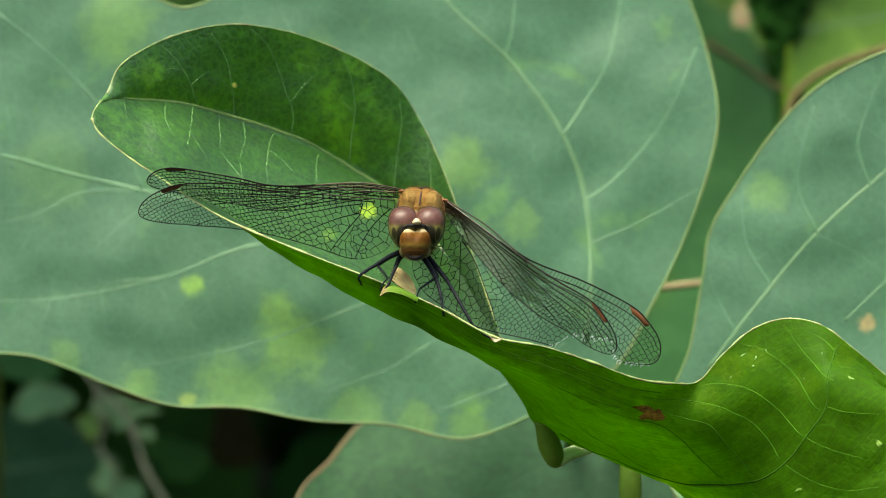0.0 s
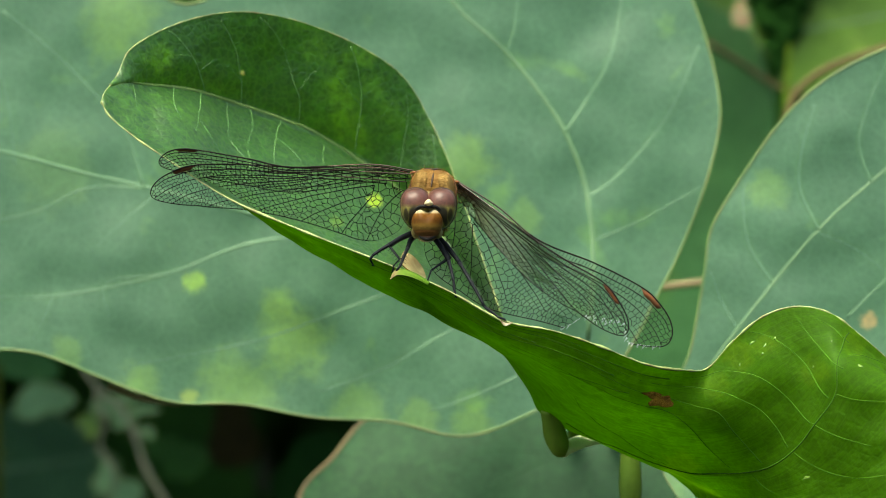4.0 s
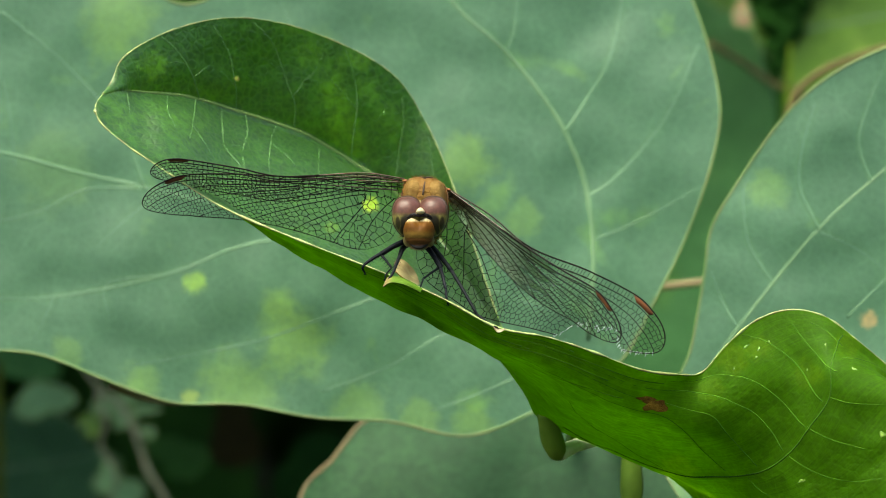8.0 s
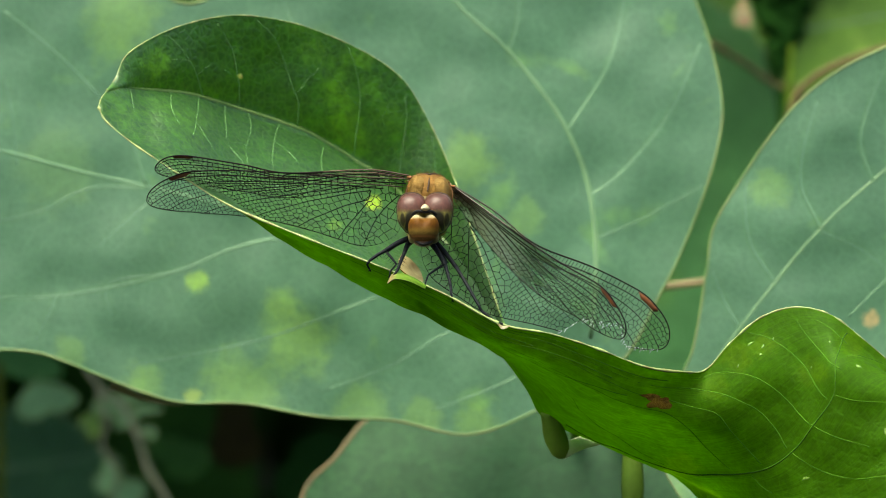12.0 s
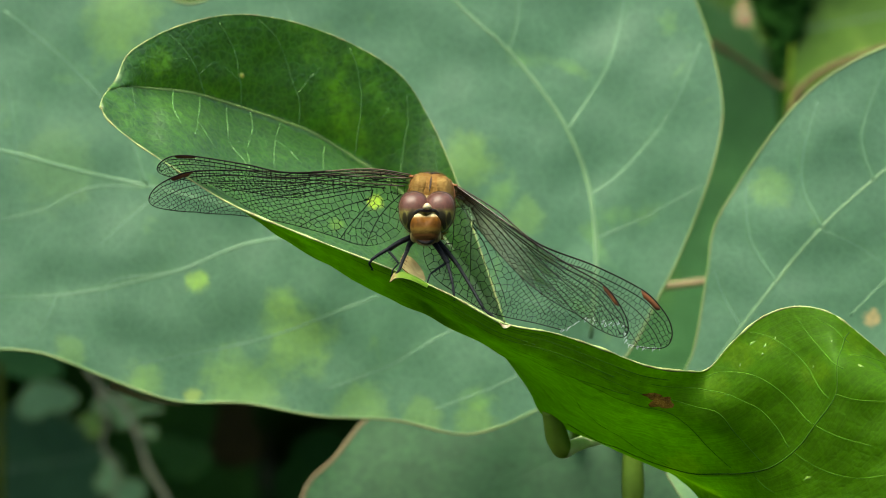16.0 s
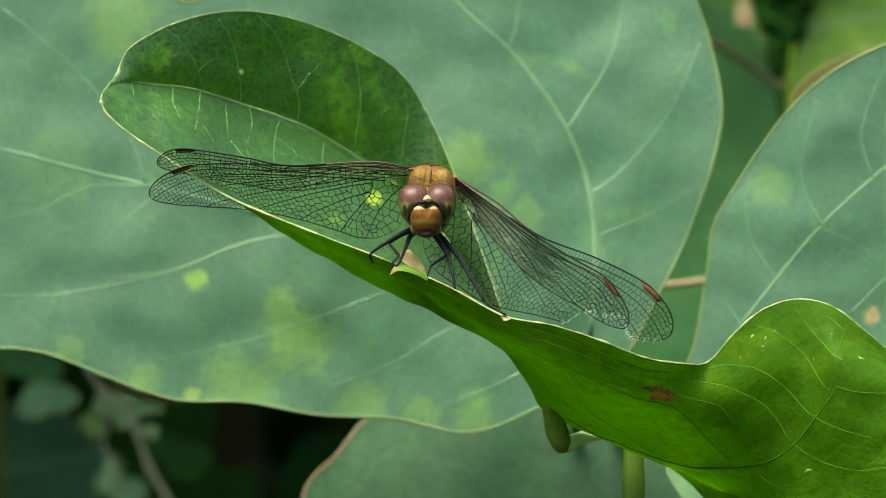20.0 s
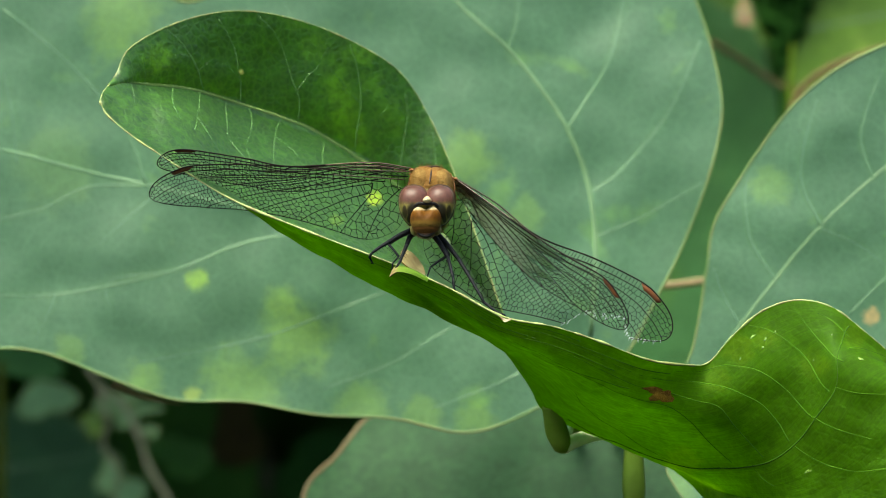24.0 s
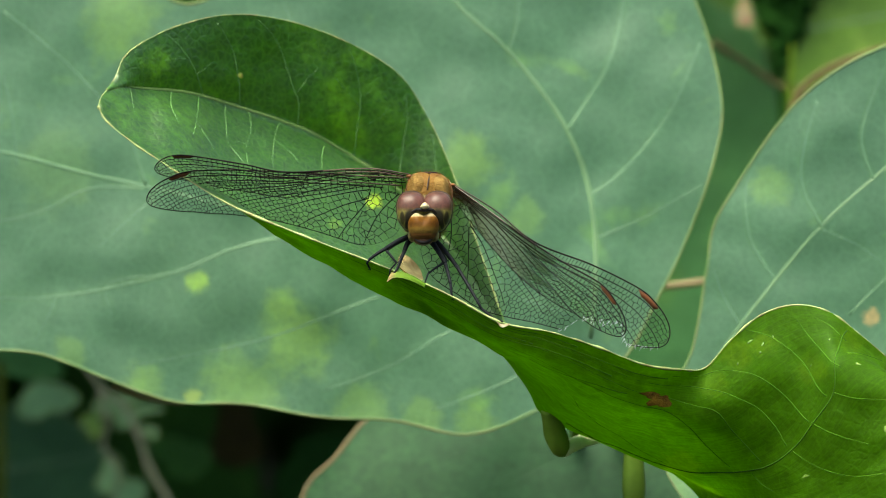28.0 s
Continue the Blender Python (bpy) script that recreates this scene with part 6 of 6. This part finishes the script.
def motions():
    walk(curled_leaf, [(0, sway(curled_leaf, -0.26, -1.22, -0.15, 0.98, -0.58, 0.14)), (0.5, sway(curled_leaf, -0.42, -0.95, 0.21, 0.65, -0.56, 0.18)), 
               (1, sway(curled_leaf, -0.35, -0.83, 0.40, 0.46, -0.50, 0.10)), (1.5, sway(curled_leaf, -0.23, -0.96, -0.12, 0.74, -0.50, 0.20)), 
               (2, sway(curled_leaf, -0.20, -1.10, 0.07, 0.90, -0.53, 0.27)), (2.5, sway(curled_leaf, -0.35, -0.34, 0.34, 0.11, -0.31, 0.11)), 
               (3, sway(curled_leaf, 0.07, -0.27, -0.12, 0.04, 0.21, -0.15)), (3.5, sway(curled_leaf, 0.43, -0.08, -0.03, -0.22, 0.40, -0.60)), 
               (5.5, sway(curled_leaf, -0.20, -0.55, -0.08, 0.42, -0.31, -0.03)), (6, sway(curled_leaf, -0.07, -0.92, -0.31, 0.65, -0.26, 0.15)), 
               (6.5, sway(curled_leaf, -0.07, -0.76, -0.21, 0.58, -0.26, 0.14)), (7, sway(curled_leaf, -0.14, -0.68, -0.08, 0.45, -0.17, 0.07)), 
               (7.5, sway(curled_leaf, -0.12, -0.48, 0.30, 0.16, -0.25, 0.00)), (8, sway(curled_leaf, -0.14, -0.53, 0.06, 0.42, -0.36, 0.06)), 
               (8.5, sway(curled_leaf, -0.11, -0.43, 0.35, 0.35, -0.44, 0.12)), (9, sway(curled_leaf, -0.04, -0.45, 0.38, 0.38, -0.45, 0.10)), 
               (9.5, sway(curled_leaf, -0.03, -0.30, 0.05, 0.35, -0.27, 0.18)), (10, sway(curled_leaf, -0.06, -0.23, 0.38, 0.10, -0.33, 0.06)), 
               (10.5, sway(curled_leaf, -0.07, -0.22, 0.07, 0.19, -0.05, 0.02)), (11, sway(curled_leaf, 0.00, -0.00, -0.03, -0.00, -0.00, -0.00)), 
               (11.5, sway(curled_leaf, 0.09, -0.22, 0.11, 0.08, -0.00, -0.12)), (12, sway(curled_leaf, 0.09, -0.30, 0.16, 0.16, -0.13, -0.05)), 
               (12.5, sway(curled_leaf, 0.07, -0.30, 0.16, 0.23, -0.12, -0.06)), (14.5, sway(curled_leaf, 0.20, -0.18, -0.15, -0.02, 0.05, -0.16)), 
               (15, sway(curled_leaf, 0.18, 0.03, 0.03, -0.19, 0.09, -0.21)), (15.5, sway(curled_leaf, 0.27, -0.18, 0.05, 0.04, -0.04, -0.06)), 
               (16, sway(curled_leaf, 0.22, -0.27, 0.27, 0.09, -0.03, -0.11)), (16.5, sway(curled_leaf, 0.17, -0.24, 0.34, 0.01, -0.11, -0.04)), 
               (17, sway(curled_leaf, 0.16, -0.25, 0.43, -0.01, -0.13, -0.05)), (17.5, sway(curled_leaf, 0.15, -0.23, 0.05, 0.01, -0.16, -0.04)), 
               (18, sway(curled_leaf, 0.15, -0.14, 0.15, 0.03, -0.14, -0.04)), (18.5, sway(curled_leaf, 0.15, -0.02, 0.34, -0.14, -0.05, -0.05)), 
               (19, sway(curled_leaf, 0.20, 0.00, -0.16, -0.14, 0.07, -0.04)), (19.5, sway(curled_leaf, 0.21, 0.12, -0.04, -0.24, 0.12, -0.03)), 
               (20, sway(curled_leaf, 0.17, 0.24, 0.18, -0.45, 0.17, -0.04)), (20.5, sway(curled_leaf, 0.20, 0.34, 0.34, -0.51, 0.21, -0.08)), 
               (21, sway(curled_leaf, 0.18, 0.36, 0.08, -0.48, 0.23, -0.09)), (21.5, sway(curled_leaf, 0.19, 0.42, 0.06, -0.52, 0.32, -0.11)), 
               (23.5, sway(curled_leaf, 0.13, 0.30, 0.24, -0.42, 0.12, -0.11)), (24, sway(curled_leaf, 0.13, 0.20, 0.30, -0.29, 0.10, -0.03)), 
               (24.5, sway(curled_leaf, 0.10, 0.06, 0.17, -0.11, 0.10, -0.04)), (25, sway(curled_leaf, 0.08, -0.03, 0.10, -0.01, -0.01, 0.02)), 
               (25.5, sway(curled_leaf, 0.10, -0.11, 0.12, 0.08, 0.00, 0.01)), (26, sway(curled_leaf, 0.05, -0.15, 0.11, -0.00, -0.07, -0.03)), 
               (26.5, sway(curled_leaf, 0.05, -0.17, 0.04, 0.09, -0.08, 0.05)), (27, sway(curled_leaf, 0.02, -0.21, -0.00, 0.12, -0.06, -0.01)), 
               (27.5, sway(curled_leaf, 0.01, -0.15, -0.11, 0.20, -0.16, 0.06)), (28, sway(curled_leaf, 0.01, -0.15, 0.14, 0.13, -0.30, 0.06))])
    walk(dragonfly, [(0, sway(dragonfly, -0.59, -1.74, -0.18, 0.20, 0.03, -0.39)), (0.5, sway(dragonfly, -0.77, -1.32, -0.03, 0.05, -0.13, -0.22)), 
               (1, sway(dragonfly, -0.64, -1.07, -0.17, 0.16, 0.02, -0.31)), (1.5, sway(dragonfly, -0.55, -1.35, -0.12, 0.22, -0.20, -0.28)), 
               (2, sway(dragonfly, -0.52, -1.57, -0.05, 0.09, 0.05, -0.27)), (2.5, sway(dragonfly, -0.55, -0.41, -0.07, 0.04, -0.09, -0.07)), 
               (3, sway(dragonfly, 0.24, -0.17, -0.09, -0.04, 0.02, -0.28)), (3.5, sway(dragonfly, 0.89, 0.21, -0.09, 0.04, -0.04, -0.55)), 
               (5.5, sway(dragonfly, -0.33, -0.72, 0.00, -0.08, -0.08, -0.32)), (6, sway(dragonfly, -0.28, -1.25, -0.16, -0.00, -0.15, -0.09)), 
               (6.5, sway(dragonfly, -0.25, -1.06, -0.09, 0.01, 0.09, -0.09)), (7, sway(dragonfly, -0.27, -0.91, -0.12, 0.15, 0.06, -0.15)), 
               (7.5, sway(dragonfly, -0.29, -0.57, -0.11, 0.10, -0.02, -0.07)), (8, sway(dragonfly, -0.32, -0.74, -0.10, 0.01, -0.00, -0.14)), 
               (8.5, sway(dragonfly, -0.34, -0.61, -0.16, 0.16, -0.01, -0.03)), (9, sway(dragonfly, -0.25, -0.64, -0.05, 0.03, -0.07, -0.09)), 
               (9.5, sway(dragonfly, -0.22, -0.49, -0.05, -0.12, 0.03, -0.00)), (10, sway(dragonfly, -0.21, -0.29, 0.01, -0.04, 0.05, -0.04)), 
               (10.5, sway(dragonfly, -0.14, -0.28, 0.00, -0.02, 0.07, 0.01)), (11, sway(dragonfly, -0.00, -0.00, -0.01, -0.00, 0.00, -0.00)), 
               (11.5, sway(dragonfly, 0.14, -0.19, -0.12, -0.03, 0.02, -0.17)), (12, sway(dragonfly, 0.06, -0.37, -0.03, 0.02, 0.07, -0.12)), 
               (12.5, sway(dragonfly, 0.07, -0.37, -0.09, 0.05, 0.01, -0.15)), (14.5, sway(dragonfly, 0.29, -0.16, -0.13, -0.08, -0.15, -0.09)), 
               (15, sway(dragonfly, 0.28, 0.14, -0.08, -0.15, 0.03, 0.00)), (15.5, sway(dragonfly, 0.29, -0.23, -0.18, -0.11, 0.13, 0.05)), 
               (16, sway(dragonfly, 0.25, -0.32, -0.09, -0.23, -0.02, 0.03)), (16.5, sway(dragonfly, 0.11, -0.29, -0.22, -0.22, 0.13, 0.13)), 
               (17, sway(dragonfly, 0.09, -0.30, -0.24, -0.39, -0.18, 0.15)), (17.5, sway(dragonfly, 0.12, -0.27, -0.26, -0.32, 0.10, 0.15)), 
               (18, sway(dragonfly, 0.11, -0.13, -0.20, -0.16, 0.13, 0.11)), (18.5, sway(dragonfly, 0.15, 0.06, -0.12, -0.15, -0.03, 0.12)), 
               (19, sway(dragonfly, 0.23, 0.06, -0.09, -0.31, -0.09, 0.14)), (19.5, sway(dragonfly, 0.26, 0.23, -0.10, -0.20, 0.10, 0.18)), 
               (20, sway(dragonfly, 0.22, 0.44, -0.13, -0.30, -0.05, 0.29)), (20.5, sway(dragonfly, 0.30, 0.59, -0.11, -0.22, 0.10, 0.21)), 
               (21, sway(dragonfly, 0.35, 0.62, -0.08, -0.31, -0.17, 0.25)), (21.5, sway(dragonfly, 0.37, 0.71, -0.14, -0.30, -0.07, 0.24)), 
               (23.5, sway(dragonfly, 0.24, 0.53, -0.27, -0.28, -0.01, 0.19)), (24, sway(dragonfly, 0.17, 0.34, -0.18, -0.31, -0.15, 0.23)), 
               (24.5, sway(dragonfly, 0.14, 0.13, -0.21, -0.22, 0.05, 0.16)), (25, sway(dragonfly, 0.06, -0.06, -0.11, -0.29, -0.10, 0.22)), 
               (25.5, sway(dragonfly, 0.04, -0.17, -0.24, -0.30, 0.02, 0.21)), (26, sway(dragonfly, -0.01, -0.18, -0.28, -0.17, -0.19, 0.21)), 
               (26.5, sway(dragonfly, -0.02, -0.29, -0.09, -0.34, -0.08, 0.14)), (27, sway(dragonfly, -0.08, -0.28, -0.20, -0.17, 0.14, 0.11)), 
               (27.5, sway(dragonfly, -0.09, -0.26, -0.22, -0.32, -0.16, 0.11)), (28, sway(dragonfly, -0.09, -0.25, -0.19, -0.17, -0.01, 0.11))])
    walk(broad_leaf, [(0, sway(broad_leaf, -0.05, -0.40, 0.01, -0.00, 0.00, 0.10)), (1, sway(broad_leaf, -0.00, -0.35, 0.01, -0.00, 0.00, 0.17)), 
               (2, sway(broad_leaf, -0.06, -0.34, 0.00, -0.00, 0.00, 0.22)), (3, sway(broad_leaf, 0.11, -0.07, 0.00, -0.00, 0.00, 0.12)), 
               (3.5, sway(broad_leaf, 0.20, -0.09, 0.00, -0.00, 0.00, 0.04)), (5.5, sway(broad_leaf, 0.20, -0.19, 0.00, -0.00, -0.00, -0.07)), 
               (6, sway(broad_leaf, 0.08, -0.31, 0.01, -0.00, 0.00, 0.08)), (7, sway(broad_leaf, 0.04, -0.25, 0.00, -0.00, 0.00, 0.17)), 
               (8, sway(broad_leaf, 0.07, -0.16, 0.00, -0.00, 0.00, 0.13)), (9, sway(broad_leaf, 0.09, -0.11, 0.01, -0.00, 0.00, 0.15)), 
               (10, sway(broad_leaf, 0.06, -0.03, 0.01, -0.00, 0.00, 0.16)), (11, sway(broad_leaf, 0.08, -0.02, 0.00, -0.00, 0.00, 0.09)), 
               (12, sway(broad_leaf, 0.23, -0.02, 0.00, -0.00, 0.00, 0.20)), (12.5, sway(broad_leaf, 0.23, -0.03, 0.01, -0.00, 0.00, 0.23)), 
               (14.5, sway(broad_leaf, 0.24, 0.02, 0.00, -0.00, 0.00, 0.18)), (15, sway(broad_leaf, 0.23, 0.04, 0.00, -0.00, 0.00, 0.15)), 
               (16, sway(broad_leaf, 0.21, -0.02, 0.00, -0.00, 0.00, 0.19)), (17, sway(broad_leaf, 0.19, -0.07, 0.00, -0.00, 0.00, 0.21)), 
               (18, sway(broad_leaf, 0.15, -0.07, 0.00, -0.00, -0.00, 0.15)), (19, sway(broad_leaf, 0.16, -0.00, 0.00, -0.00, 0.00, 0.19)), 
               (20, sway(broad_leaf, 0.08, 0.08, -0.00, -0.00, -0.00, 0.19)), (21, sway(broad_leaf, 0.05, 0.16, -0.00, -0.00, -0.00, 0.17)), 
               (21.5, sway(broad_leaf, 0.05, 0.16, -0.00, -0.00, -0.00, 0.17)), (23.5, sway(broad_leaf, 0.05, 0.14, -0.00, -0.00, -0.00, 0.19)), 
               (24, sway(broad_leaf, 0.05, 0.11, 0.00, -0.00, 0.00, 0.25)), (25, sway(broad_leaf, 0.05, 0.04, 0.00, -0.00, 0.00, 0.31)), 
               (26, sway(broad_leaf, 0.09, -0.05, 0.01, -0.00, 0.00, 0.25)), (27, sway(broad_leaf, 0.10, -0.07, 0.00, -0.00, 0.00, 0.24)), 
               (28, sway(broad_leaf, 0.07, -0.07, 0.01, -0.00, 0.00, 0.28))])
    walk(side_leaf, [(0, sway(side_leaf, -0.02, -0.51, 0.01, -0.00, 0.00, -0.36)), (1, sway(side_leaf, -0.00, -0.41, 0.00, 0.00, 0.00, -0.37)), 
               (2, sway(side_leaf, -0.02, -0.35, 0.00, 0.00, 0.00, -0.26)), (3, sway(side_leaf, 0.08, -0.21, 0.00, 0.00, 0.00, -0.20)), 
               (3.5, sway(side_leaf, 0.14, -0.24, 0.00, -0.00, 0.00, -0.19)), (5.5, sway(side_leaf, 0.15, -0.26, 0.00, -0.00, -0.00, -0.18)), 
               (6, sway(side_leaf, 0.06, -0.30, 0.00, -0.00, 0.00, -0.32)), (7, sway(side_leaf, 0.01, -0.27, 0.00, -0.00, 0.00, -0.27)), 
               (8, sway(side_leaf, 0.03, -0.19, 0.00, -0.00, 0.00, -0.13)), (9, sway(side_leaf, 0.11, -0.09, 0.00, -0.00, 0.00, -0.12)), 
               (10, sway(side_leaf, 0.06, -0.01, 0.00, -0.00, 0.00, -0.13)), (11, sway(side_leaf, 0.04, -0.04, 0.00, -0.00, -0.00, -0.02)), 
               (12, sway(side_leaf, 0.12, -0.09, 0.00, -0.00, -0.00, -0.00)), (12.5, sway(side_leaf, 0.15, -0.08, 0.00, -0.00, -0.00, 0.06)), 
               (14.5, sway(side_leaf, 0.16, -0.04, 0.00, -0.00, -0.00, 0.11)), (15, sway(side_leaf, 0.18, -0.01, 0.00, -0.00, -0.00, 0.15)), 
               (16, sway(side_leaf, 0.19, -0.02, 0.00, -0.00, -0.00, 0.13)), (17, sway(side_leaf, 0.17, -0.04, 0.00, 0.00, -0.00, 0.05)), 
               (18, sway(side_leaf, 0.15, -0.02, 0.00, 0.00, -0.00, 0.01)), (19, sway(side_leaf, 0.13, 0.09, 0.00, 0.00, -0.00, -0.01)), 
               (20, sway(side_leaf, 0.10, 0.17, -0.00, -0.00, -0.00, 0.15)), (21, sway(side_leaf, 0.06, 0.23, -0.00, -0.00, -0.00, 0.22)), 
               (21.5, sway(side_leaf, 0.04, 0.23, -0.00, 0.00, -0.00, 0.17)), (23.5, sway(side_leaf, 0.04, 0.19, -0.00, 0.00, -0.00, 0.14)), 
               (24, sway(side_leaf, 0.02, 0.14, -0.00, 0.00, -0.00, 0.04)), (25, sway(side_leaf, 0.03, 0.10, 0.00, 0.00, -0.00, -0.01)), 
               (26, sway(side_leaf, 0.05, 0.08, 0.00, 0.00, -0.00, -0.06)), (27, sway(side_leaf, 0.04, 0.10, 0.00, 0.00, -0.00, -0.07)), 
               (28, sway(side_leaf, 0.03, 0.10, 0.00, 0.00, -0.00, -0.07))])
    walk(low_leaf, [(0, sway(low_leaf, -0.32, -0.49, 0.00)), (1, sway(low_leaf, -0.17, -0.40, 0.00)), (2, sway(low_leaf, -0.09, -0.37, 0.00)), 
               (3, sway(low_leaf, 0.02, -0.06, 0.00)), (3.5, sway(low_leaf, 0.02, -0.10, 0.00)), (5.5, sway(low_leaf, -0.02, -0.17, 0.00)), 
               (6, sway(low_leaf, -0.11, -0.36, 0.00)), (7, sway(low_leaf, -0.05, -0.31, 0.00)), (8, sway(low_leaf, -0.01, -0.21, 0.00)), 
               (9, sway(low_leaf, 0.01, -0.18, 0.00)), (10, sway(low_leaf, 0.10, -0.11, 0.00)), (11, sway(low_leaf, 0.08, -0.03, 0.00)), 
               (12, sway(low_leaf, 0.10, -0.07, 0.00)), (12.5, sway(low_leaf, 0.08, -0.07, 0.00)), (14.5, sway(low_leaf, 0.10, 0.00, -0.00)), 
               (15, sway(low_leaf, 0.13, 0.03, -0.00)), (16, sway(low_leaf, 0.13, -0.04, -0.00)), (17, sway(low_leaf, 0.13, -0.08, 0.00)), 
               (18, sway(low_leaf, 0.17, -0.07, -0.00)), (19, sway(low_leaf, 0.22, 0.01, -0.00)), (20, sway(low_leaf, 0.18, 0.08, -0.00)), 
               (21, sway(low_leaf, 0.18, 0.15, -0.00)), (21.5, sway(low_leaf, 0.17, 0.15, -0.00)), (23.5, sway(low_leaf, 0.17, 0.15, -0.00)), 
               (24, sway(low_leaf, 0.13, 0.08, -0.00)), (25, sway(low_leaf, 0.10, -0.03, -0.00)), (26, sway(low_leaf, 0.02, -0.10, 0.00)), 
               (27, sway(low_leaf, 0.02, -0.07, 0.00)), (28, sway(low_leaf, 0.02, -0.04, 0.00))])
    # quick turns of the head
    nod = lambda rx=0, ry=0, rz=0: Matrix.Translation((Vector(NECK) - Vector(THORAX)) * CM) @ pose(0, 0, 0, rx, ry, rz)
    walk(head, [(0, nod()), (1.9, nod()), (2.0, nod(-36, 14, -34)), (2.1, nod(-36, 14, -34)), (2.2, nod()), (8.7, nod()), (8.8, nod(-45)), (8.9, nod(-45)), (9.0, nod()),
                (14.6, nod()), (14.7, nod(6, -2, 3)), (14.8, nod(13, -5, 6)), (14.9, nod()), (28, nod())])


motions()
